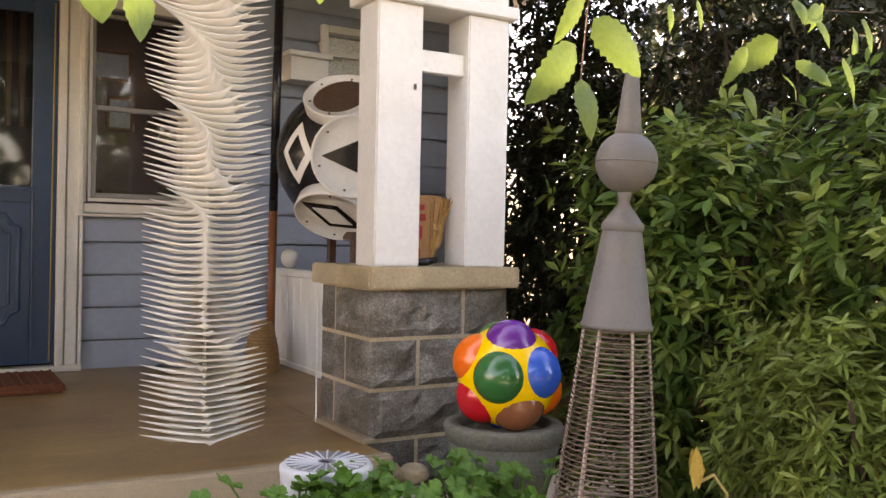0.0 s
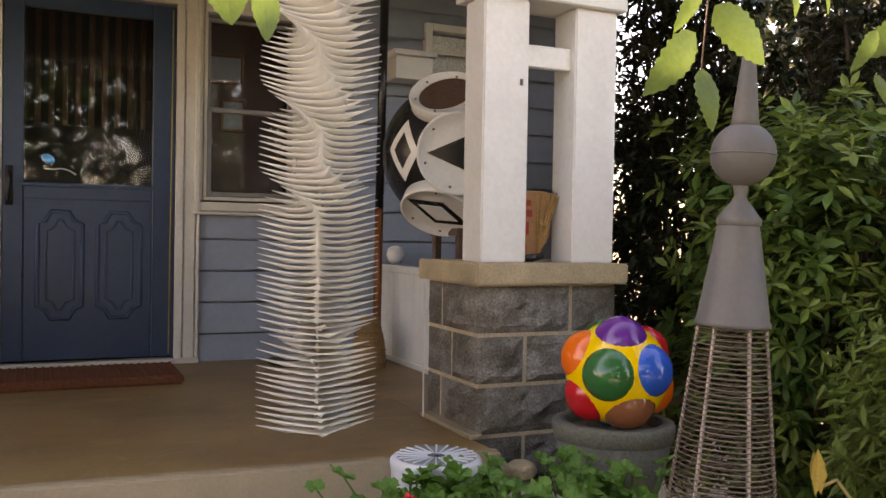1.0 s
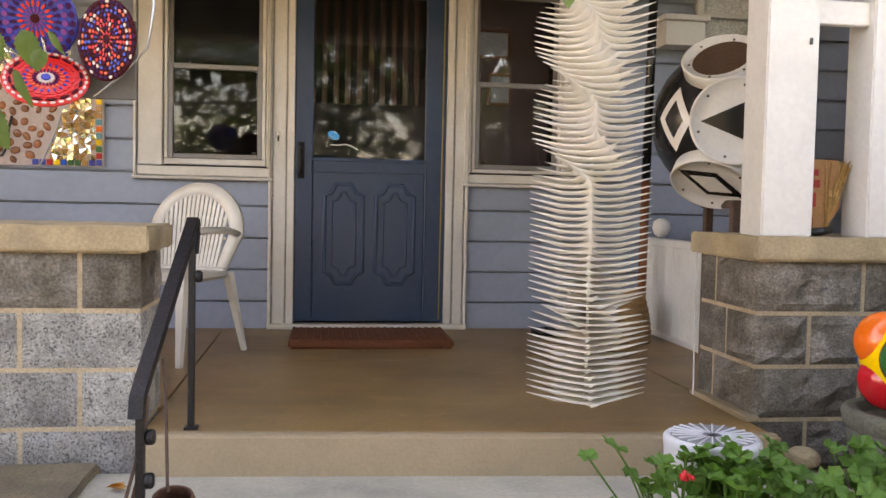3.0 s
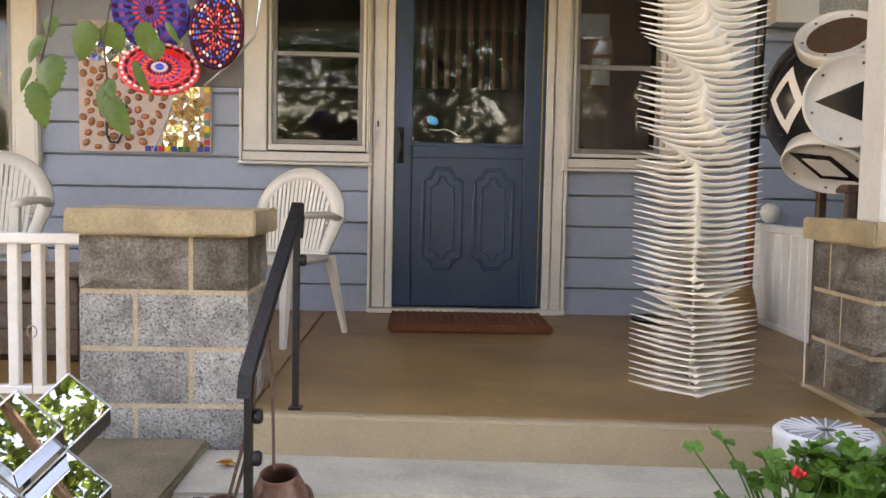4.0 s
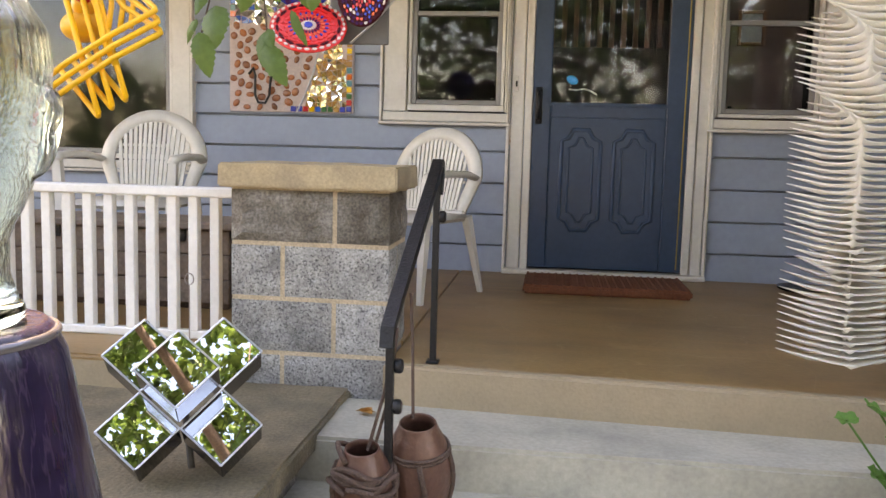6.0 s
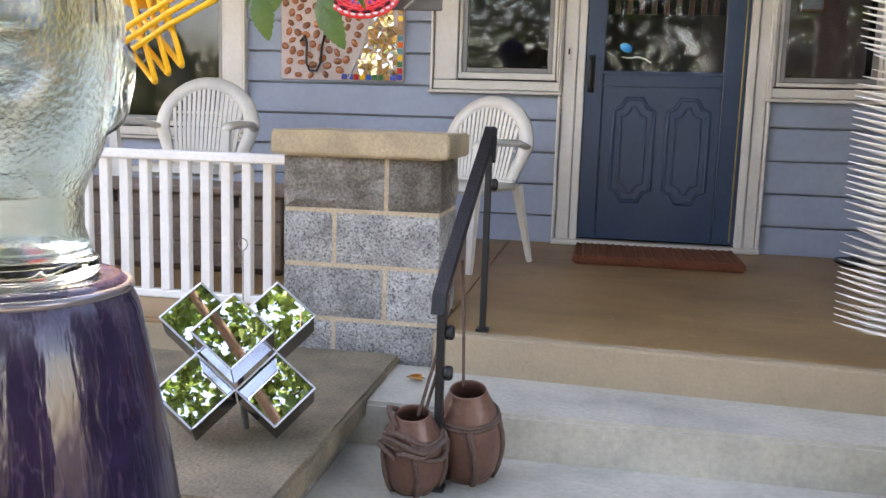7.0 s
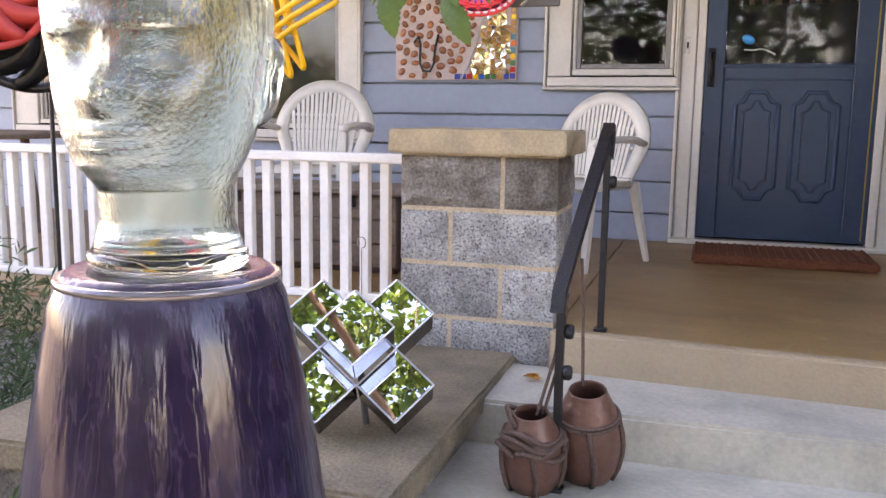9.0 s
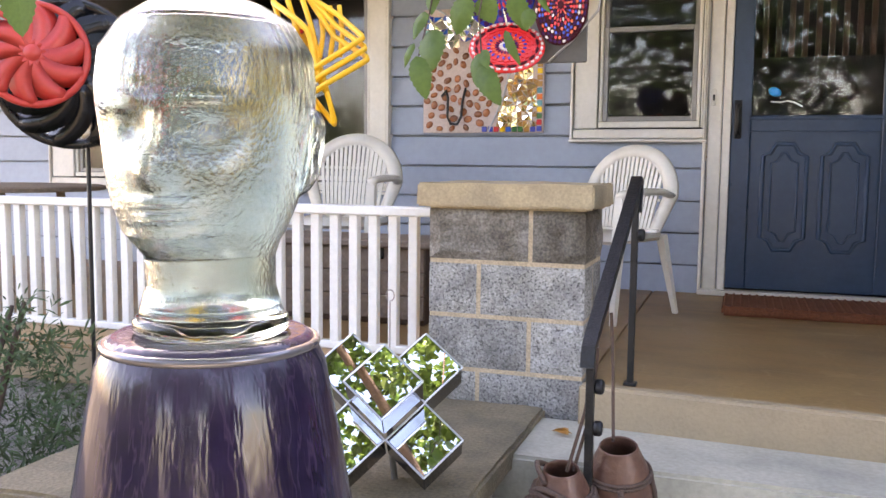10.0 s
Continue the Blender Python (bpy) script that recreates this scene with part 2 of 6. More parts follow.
tagged(link("trim_floor_edge", bm, LIP), "sandy weathered concrete edge of the porch floor", "trim", kind="structure")
tagged(link("step_upper", slab(-0.84, 1.75, 2.11, EDGE + 0.13, -0.45, -0.135, 0.012, 2), STEP), "grey painted concrete step with dark mildew stains", "step", kind="structure")
tagged(link("step_lower", slab(-0.835, 1.75, 1.55, 2.21, -0.62, -0.275, 0.012, 2), STEP), "grey painted concrete step below the porch", "step", kind="structure")
tagged(link("step_bottom", slab(-0.66, 1.75, 1.0, 1.57, -0.7, -0.44, 0.012, 2), STEP), "grey painted bottom step", "step", kind="structure")
# Unseen path, kept wide and pale to bounce light into the porch.
tagged(link("path", slab(-0.8, 2.2, -3.0, 1.02, -0.80, -0.60, 0.012, 2), STEP), "unseen grey concrete path, wide and pale to bounce light", "path", kind="structure")
tagged(link("wall_foundation", slab(-7.0, -1.0, EDGE + 0.03, EDGE + 0.25, -1.1, -0.165, 0.004), BLOCK), "grey block foundation wall under the porch", "wall", kind="structure")

# ---- house wall with siding ----
HOLES = [(-0.215, 0.755, -0.02, 2.13), (-0.99, -0.35, 0.98, 2.16), (0.90, 1.50, 0.97, 2.14), (-4.98, -2.43, 0.62, 2.14), (2.40, 2.75, 1.82, 2.16)]
LAP = 0.193
bm = bmesh.new()
xs = sorted({-8.0, 3.9, *(h[0] for h in HOLES), *(h[1] for h in HOLES)})
zs = sorted({-0.02, 2.62, *(h[2] for h in HOLES), *(h[3] for h in HOLES)})
for x0, x1 in zip(xs, xs[1:]):
    for z0, z1 in zip(zs, zs[1:]):
        mx, mz = (x0 + x1) / 2, (z0 + z1) / 2
        if not any(h[0] < mx < h[1] and h[2] < mz < h[3] for h in HOLES):
            box(bm, x0, x1, WALL + 0.02, WALL + 0.2, z0, z1)
wall = tagged(link("wall_front", bm, SIDING), "blue-grey clapboard house wall behind the porch", "wall", kind="structure")
for i in range(-1, 14):
    z0 = 0.165 + i * LAP - (0.12 if i == -1 else 0)
    z0 = max(-0.02, 0.165 + i * LAP)
    z1 = 0.165 + (i + 1) * LAP
    cuts = [-8.0]
    spans = sorted((h[0], h[1]) for h in HOLES if h[2] < z1 - 0.02 and h[3] > z0 + 0.02)
    a = -8.0
    runs = []
    for h0, h1 in spans:
        runs.append((a, h0))
        a = h1
    runs.append((a, 3.9))
    for x0, x1 in runs:
        bm = bmesh.new()
        prof = ((-0.026, z0 + 0.009), (-0.004, z1 - 0.006), (0.016, z1 - 0.001), (0.016, z1 + 0.02), (0.02, z1 + 0.02), (0.02, z0 + 0.02))
        vs = [[bm.verts.new((x, WALL + y, z)) for y, z in prof] for x in (x0, x1)]
        for k in range(6):
            bm.faces.new((vs[0][k], vs[0][(k + 1) % 6], vs[1][(k + 1) % 6], vs[1][k]))
        bm.faces.new(vs[0])
        bm.faces.new(vs[1][::-1])
        bmesh.ops.recalc_face_normals(bm, faces=bm.faces[:])
        link("clapboard", bm, SIDING, wall)
tagged(link("ceiling", slab(-8, 3.9, 2.5, WALL + 0.2, 2.55, 2.68), WHITE), "white painted porch ceiling", "ceiling", kind="structure")
tagged(link("roof", slab(-9, 4.0, 2.56, 13, 2.75, 3.0), TABLEWOOD), "house roof over the porch", "roof", kind="structure")
# Closed room added behind the panes, its shade put into the colour.
tagged(link("wall_room_back", slab(-8, 3.9, 7.4, 7.5, -0.1, 2.7), ROOM_SHADE), "room wall behind the windows, near black for the shade indoors", "wall", kind="structure")
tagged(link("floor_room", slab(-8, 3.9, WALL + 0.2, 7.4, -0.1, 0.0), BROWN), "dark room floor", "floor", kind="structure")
tagged(link("ceiling_room", slab(-8, 3.9, WALL + 0.2, 7.4, 2.6, 2.7), ROOM_SHADE), "room ceiling, near black for the shade indoors", "ceiling", kind="structure")
tagged(link("wall_room_west", slab(-8.1, -8, WALL, 7.5, -0.1, 2.7), ROOM_SHADE), "unseen room side wall, near black for the shade indoors", "wall", kind="structure")
tagged(link("wall_room_east", slab(3.8, 3.9, WALL + 0.2, 7.5, -0.1, 2.7), ROOM_SHADE), "unseen room side wall, near black for the shade indoors", "wall", kind="structure")

# ---- piers of rock-face block ----
def rock_block(bm, x0, x1, y0, y1, z0, z1, front, side, seed):
    """One block with a pitched, uneven face towards the viewer and one side."""
    rnd = random.Random(seed)
    nx, ny, nz = max(4, int((x1 - x0) / 0.045)), max(3, int((y1 - y0) / 0.06)), 6
    off = Vector((rnd.random() * 50, rnd.random() * 50, 0))

    def push(a, b):
        e = min(a, 1 - a, b, 1 - b)
        return min(1.0, e / 0.12)

    def face(pts, w, h, out, depth):
        g = []
        for j in range(h + 1):
            row = []
            for i in range(w + 1):
                p = pts(i / w, j / h)
                k = push(i / w, j / h)
                q = noise.fractal(p * 11 + off, 0.9, 2.0, 3)
                row.append(bm.verts.new(p + out * depth * k * (0.55 + 0.75 * q)))
            g.append(row)
        for j in range(h):
            for i in range(w):
                bm.faces.new((g[j][i], g[j][i + 1], g[j + 1][i + 1], g[j + 1][i]))
    face(lambda a, b: Vector((x0 + a * (x1 - x0), y0, z0 + b * (z1 - z0))), nx, nz, Vector((0, -1, 0)), front)
    if side > 0:
        face(lambda a, b: Vector((x1, y0 + a * (y1 - y0), z0 + b * (z1 - z0))), ny, nz, Vector((1, 0, 0)), front)
    if side < 0:
        face(lambda a, b: Vector((x0, y1 - a * (y1 - y0), z0 + b * (z1 - z0))), ny, nz, Vector((-1, 0, 0)), front)


def pier(x0, x1, y0, y1, side, label, flip, low, dark):
    p = thing("stone_pier", ((x0 + x1) / 2, (y0 + y1) / 2, low), label, "pier", "porch piers")
    part("mortar_core", slab(x0 + 0.0015, x1 - 0.0015, y0 + 0.0015, y1 - 0.0015, low, 0.6, 0.003), MORTAR, p, "sandy mortar joints")
    H, g = 0.2, 0.008
    k, z = 0, 0.4
    while z > low - 0.01:
        w = x1 - x0
        cut = x0 + w * (0.66 if (k % 2 == 0) != flip else 0.33)
        for a, b in ((x0, cut), (cut, x1)):
            bm = bmesh.new()
            s = 0
            if side > 0 and b == x1:
                s = 1
            if side < 0 and a == x0:
                s = -1
            ym = y0 + (y1 - y0) * (0.5 if k % 2 else 0.72)
            rock_block(bm, a + (g if a > x0 else 0), b - (g if b < x1 else 0), y0, ym - g, max(z, low) + g, z + H - g, 0.036 if dark else 0.024 if k == 0 else 0.010, s, hash((k, a > x0, side)) % 997)
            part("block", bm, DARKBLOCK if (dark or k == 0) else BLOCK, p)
            if s:
                bm = bmesh.new()
                rock_block(bm, (x1 - 0.05) if s > 0 else x0, x1 if s > 0 else x0 + 0.05, ym + g, y1, max(z, low) + g, z + H - g, 0.030 if dark else 0.012, s, 31 + k)
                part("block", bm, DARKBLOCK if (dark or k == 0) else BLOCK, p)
        z -= H
        k += 1
    bm = bmesh.new()
    box(bm, x0 - 0.035, x1 + 0.035, y0 - 0.05, y1 + 0.05, 0.6, 0.687)
    bmesh.ops.subdivide_edges(bm, edges=[e for e in bm.edges if e.calc_length() > 0.2], cuts=11, use_grid_fill=True)
    sharp = [e for e in bm.edges if len(e.link_faces) == 2 and e.calc_face_angle() > 1]
    bmesh.ops.bevel(bm, geom=sharp, offset=0.007, segments=2, affect="EDGES")
    for v in bm.verts:
        v.co += 0.004 * noise.noise_vector(v.co * 11) + 0.002 * noise.noise_vector(v.co * 40)
    part("cap", bm, CAP, p, "sandstone coloured cast cap slab")
    return p


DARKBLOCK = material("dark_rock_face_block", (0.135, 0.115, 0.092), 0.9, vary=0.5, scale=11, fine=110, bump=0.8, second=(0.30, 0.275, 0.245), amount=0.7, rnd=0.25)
pier(-1.187, -0.609, 2.6, 2.95, 1, "grey granite-faced block pier with sandstone cap, holding the handrail", False, -0.3, False)
pier(1.592, 2.233, 2.6, 3.08, -1, "dark rock-faced block pier carrying white porch columns", False, -0.6, True)
bm = slab(1.545, 1.6, 2.56, 3.06, 0.0, 0.022, 0.004)
tagged(link("trim_pier_foot", bm, LIP), "concrete fillet along the foot of the pier", "trim", kind="structure")

# ---- white columns on the pier ----
cols = thing("porch_column", (1.92, 2.85, 0.687), "white painted twin porch column with cross rails on the stone pier", "column")
for x0, x1 in ((1.612, 1.817), (2.037, 2.242)):
    for y0, y1 in ((2.63, 2.80),):
        bm = slab(x0, x1, y0, y1, 0.685, 1.745, 0.006, 2)
        part("post", bm, WHITE, cols, "white painted square post with flaking paint")
part("cross_rail", slab(1.815, 2.039, 2.665, 2.705, 1.487, 1.578, 0.004), WHITE, cols)
bm = slab(1.58, 2.275, 2.60, 2.84, 1.745, 1.80, 0.006)
part("capital", bm, WHITE, cols)
part("nail", slab(1.776, 1.786, 2.621, 2.632, 1.40, 1.425, 0.002), BLACK, cols, "rusty black nail")
# Beam set above an added shaft to let more sky light onto the wall.
part("added_shaft", slab(1.63, 2.23, 2.62, 2.82, 1.80, 2.16, 0.005), WHITE, cols)
tagged(link("beam_porch", slab(-8, 2.285, 2.58, 2.98, 2.16, 2.55), WHITE), "white porch beam, raised above the columns to let in light", "beam", kind="structure")

# ---- door ----
REDWOOD = material("red_brown_wood", (0.16, 0.062, 0.03), 0.5, vary=0.2, scale=5, fine=50, bump=0.1)


def ring_frame(bm, x0, x1, z0, z1, w, y0, y1, bev=0.004):
    box(bm, x0, x0 + w, y0, y1, z0, z1, bev)
    box(bm, x1 - w, x1, y0, y1, z0, z1, bev)
    box(bm, x0 + w, x1 - w, y0, y1, z0, z0 + w, bev)
    box(bm, x0 + w, x1 - w, y0, y1, z1 - w, z1, bev)
    return bm


def octagon(bm, x0, x1, z0, z1, y, c, r=0.009):
    pts = [(x0, y, z0 + c), (x0, y, z1 - c), (x0 + c * 0.6, y, z1 - c * 0.75), (x0 + c, y, z1), (x1 - c, y, z1), (x1 - c * 0.6, y, z1 - c * 0.75), (x1, y, z1 - c), (x1, y, z0 + c),
           (x1 - c * 0.6, y, z0 + c * 0.75), (x1 - c, y, z0), (x0 + c, y, z0), (x0 + c * 0.6, y, z0 + c * 0.75)]
    return tube(bm, pts, r, 8, True)


door = thing("door_1", (0.28, 5.0, 0.03), "closed dark blue storm door with a large dark upper pane", "door", kind="structure")
DX0, DX1 = -0.182, 0.742
GX0, GX1, GZ0, GZ1 = -0.072, 0.612, 1.052, 2.03
bm = bmesh.new()
box(bm, DX0, GX0, 4.955, 4.995, 0.045, 2.12, 0.004)
box(bm, GX1, DX1, 4.955, 4.995, 0.045, 2.12, 0.004)
box(bm, GX0, GX1, 4.957, 4.995, 0.045, GZ0, 0.004)
box(bm, GX0, GX1, 4.957, 4.995, GZ1, 2.12, 0.004)
part("door_leaf", bm, DOOR, door, "dark blue painted door leaf")
part("pane", slab(GX0 + 0.001, GX1 - 0.001, 4.974, 4.98, GZ0 + 0.001, GZ1 - 0.001, 0), PANE, door).visible_shadow = False
bm = bmesh.new()
box(bm, GX0 - 0.01, GX1 + 0.01, 4.948, 4.958, 0.958, 0.966, 0.002)
box(bm, GX0 - 0.012, GX1 + 0.012, 4.948, 4.9555, GZ0 - 0.024, GZ0 - 0.004, 0.003)
box(bm, GX0 - 0.012, GX0 - 0.004, 4.948, 4.9545, 0.14, GZ0 - 0.026, 0.002)
box(bm, GX1 + 0.004, GX1 + 0.012, 4.948, 4.9545, 0.14, GZ0 - 0.026, 0.002)
part("moulding_bar", bm, DOOR, door)
for x0, x1 in ((0.0, 0.235), (0.315, 0.55)):
    bm = octagon(bmesh.new(), x0, x1, 0.28, 0.89, 4.957, 0.07, 0.013)
    part("raised_panel_moulding", bm, DOOR, door, "", True)
    bm = octagon(bmesh.new(), x0 + 0.045, x1 - 0.045, 0.33, 0.84, 4.957, 0.06, 0.007)
    part("raised_panel_moulding", bm, DOOR, door, "", True)
bm = bmesh.new()
tube(bm, [(-0.145, 4.95, 0.95), (-0.145, 4.918, 0.975), (-0.145, 4.912, 1.03), (-0.145, 4.918, 1.085), (-0.145, 4.95, 1.11)], [0.012, 0.011, 0.014, 0.011, 0.012], 8)
box(bm, -0.165, -0.125, 4.945, 4.956, 0.92, 1.14, 0.004)
part("door_handle", bm, IRON, door, "black pull handle", True)
bm = tube(bmesh.new(), [(0.715, 4.952, 0.06), (0.722, 4.952, 2.1)], 0.004, 6)
part("weather_strip", bm, plain("old_brass", (0.35, 0.25, 0.08), 0.4, 0.6), door, "thin brass coloured weather strip")
bm = bmesh.new()
box(bm, -0.338, -0.320, 4.938, 5.03, 0.0, 2.25, 0.004)
box(bm, -0.314, -0.234, 4.960, 5.03, 0.0, 2.25, 0.006)
box(bm, -0.228, -0.184, 4.945, 5.03, 0.0, 2.14, 0.004)
box(bm, 0.744, 0.79, 4.945, 5.03, 0.0, 2.14, 0.004)
box(bm, 0.796, 0.862, 4.960, 5.03, 0.0, 2.25, 0.006)
box(bm, 0.868, 0.885, 4.938, 5.03, 0.0, 2.25, 0.004)
box(bm, -0.228, 0.79, 4.965, 5.03, 2.14, 2.25, 0.006)
tagged(link("door_frame", bm, TRIM), "cream painted door frame with stepped jambs", "door frame", kind="structure")
tagged(link("door_sill", slab(-0.338, 0.885, 4.90, 5.02, 0.001, 0.032, 0.006), TRIM), "cream painted door sill", "sill", kind="structure")
# Red-brown wood again, its colour darkened for the dim light indoors.
DIM_STAIRWOOD = material("dimmed_red_wood", (0.075, 0.030, 0.017), 0.55, vary=0.2, scale=5, fine=50, bump=0.1)
stair = thing("stair_balustrade", (0.35, 5.35, 0.0), "brown wooden stair balustrade seen through the door pane", "balustrade")
for i in range(11):
    x = -0.1 + i * 0.075
    part("baluster", slab(x, x + 0.032, 5.33, 5.36, 1.40, 2.25, 0.004), DIM_STAIRWOOD, stair)
# Added board, near black in place of the dim hall behind it.
part("shade_board", slab(-0.2, 0.85, 5.31, 5.38, 0.0, 1.42, 0.004), ROOM_SHADE, stair, "added board below the balusters, near black for the dim hall")
# Blue bead and white wire stand in for a reflection on the pane.
refl = thing("glass_ornament", (0.06, 5.02, 1.12), "blue bead and white wire standing in for a reflection in the door pane", "ornament")
bm = bmesh.new()
bmesh.ops.create_uvsphere(bm, u_segments=16, v_segments=10, radius=0.03)
bmesh.ops.transform(bm, matrix=pose(0.05, 5.02, 1.19, 0, 25, 0) @ Matrix.Diagonal((1.25, 0.6, 0.85, 1)), verts=bm.verts[:])
part("bead", bm, plain("reflection_blue", (0.01, 0.42, 0.95), 0.2), refl, "blue bead standing in for the reflected blue spot", True)
part("wire", tube(bmesh.new(), [(0.03, 5.02, 1.135), (0.08, 5.02, 1.13), (0.12, 5.02, 1.138), (0.16, 5.02, 1.128), (0.20, 5.02, 1.105)], 0.004, 6), WHITE, refl, "white wire standing in for the reflected curved line", True)
bell = thing("doorbell", (-0.283, 4.96, 1.16), "narrow cream doorbell on the door frame", "doorbell")
part("plate", slab(-0.295, -0.271, 4.952, 4.966, 1.11, 1.205, 0.003), TRIM, bell)
part("button", slab(-0.288, -0.278, 4.946, 4.954, 1.14, 1.175, 0.002), BLACK, bell)
sticker = thing("sticker", (-0.283, 4.96, 0.86), "small faded paper sticker with coloured bars on the door frame", "sticker")
part("paper", slab(-0.325, -0.235, 4.9625, 4.9655, 0.79, 0.89, 0), plain("faded_paper", (0.62, 0.52, 0.42), 0.7), sticker)
FADED = plain("faded_orange_print", (0.42, 0.27, 0.17), 0.7)
FADED_BLUE = plain("faded_blue_print", (0.30, 0.32, 0.36), 0.7)
for i, c in enumerate((FADED, FADED_BLUE, FADED)):
    part("print_bar", slab(-0.315 + 0.004 * i, -0.25, 4.9605, 4.963, 0.805 + i * 0.027, 0.820 + i * 0.027, 0), c, sticker)

# ---- windows ----
def sash_window(n, x0, x1, z0, z1, mid, t0, t1, tz, label, picture=False):
    w = thing("window_%d" % n, ((x0 + x1) / 2, 5.0, z0), label, "window", kind="structure")
    bm = bmesh.new()
    box(bm, t0, t0 + 0.016, 4.938, 5.03, tz, z1 + 0.14, 0.004)
    box(bm, t0 + 0.022, x0 - 0.046, 4.956, 5.03, tz + 0.076, z1 + 0.14, 0.005)
    box(bm, x1 + 0.046, t1 - 0.022, 4.956, 5.03, tz + 0.076, z1 + 0.14, 0.005)
    box(bm, t1 - 0.016, t1, 4.938, 5.03, tz, z1 + 0.14, 0.004)
    box(bm, x0 - 0.04, x1 + 0.04, 4.962, 5.03, z1 + 0.04, z1 + 0.14, 0.005)
    box(bm, x0 - 0.04, x0 - 0.02, 4.975, 5.05, z0 - 0.02, z1 + 0.04, 0.003)
    box(bm, x1 + 0.02, x1 + 0.04, 4.975, 5.05, z0 - 0.02, z1 + 0.04, 0.003)
    box(bm, x0 - 0.04, x1 + 0.04, 4.966, 5.03, tz + 0.082, z0 - 0.022, 0.003)
    part("window_frame", bm, TRIM, w, "cream painted window casing")
    bm = bmesh.new()
    box(bm, t0 + 0.018, t1 - 0.018, 4.945, 5.03, tz + 0.016, tz + 0.070, 0.005)
    box(bm, t0 - 0.006, t1 + 0.006, 4.930, 5.03, tz - 0.006, tz + 0.011, 0.004)
    part("window_sill", bm, TRIM, w)
    sash = SASH
    bm = ring_frame(bmesh.new(), x0 - 0.02, x1 + 0.02, z0 - 0.02, (mid or z1) + 0.015, 0.03, 4.99, 5.02)
    part("sash", bm, sash, w, "grey aluminium sash")
    part("pane", slab(x0 + 0.01, x1 - 0.01, 5.003, 5.008, z0 + 0.01, (mid or z1) - 0.015, 0), PANE, w).visible_shadow = False
    if mid:
        bm = ring_frame(bmesh.new(), x0 - 0.02, x1 + 0.02, mid - 0.012, z1 + 0.02, 0.026, 5.022, 5.05)
        part("sash", bm, sash, w, "grey aluminium sash")
        part("pane", slab(x0 + 0.006, x1 - 0.006, 5.034, 5.039, mid + 0.014, z1 - 0.006, 0), PANE, w).visible_shadow = False
        for x in (x0 + 0.03, x1 - 0.03):
            part("latch", slab(x - 0.012, x + 0.012, 4.982, 4.992, z0 + 0.012, z0 + 0.026, 0.003), BLACK, w)
    return w


SASH = plain("aluminium_sash", (0.25, 0.235, 0.23), 0.45, 0.3)
sash_window(1, -0.915, -0.40, 1.045, 2.10, 1.575, -1.125, -0.318, 0.905, "double-hung window with cream casing beside the door")
sash_window(2, 0.948, 1.44, 1.025, 2.08, 1.535, 0.855, 1.60, 0.90, "double-hung window with cream casing, pictures visible inside")
sash_window(3, -4.88, -2.52, 0.69, 2.08, 0, -5.15, -2.33, 0.555, "wide picture window with cream casing behind the porch chairs")

for x, z, w, h in ((1.10, 1.86, 0.26, 0.20), (1.16, 1.56, 0.17, 0.22)):
    pic = thing("framed_picture", (x, 5.4, z), "small framed picture hanging inside behind the window", "picture", "pictures inside")
    part("frame", ring_frame(bmesh.new(), x - w / 2, x + w / 2, z - h / 2, z + h / 2, 0.022, 5.38, 5.40), REDWOOD, pic)
    part("mount", slab(x - w / 2 + 0.02, x + w / 2 - 0.02, 5.39, 5.398, z - h / 2 + 0.02, z + h / 2 - 0.02, 0), plain("picture_mount", (0.28, 0.30, 0.36), 0.5, vary=0.3), pic)
tagged(link("wall_room_partition", slab(0.92, 1.5, 5.402, 5.45, 0.0, 2.6), material("plum_wall_paint", (0.13, 0.085, 0.085), 0.7, vary=0.1, scale=3, fine=30, bump=0.05)), "dark partition wall inside", "wall", kind="structure")

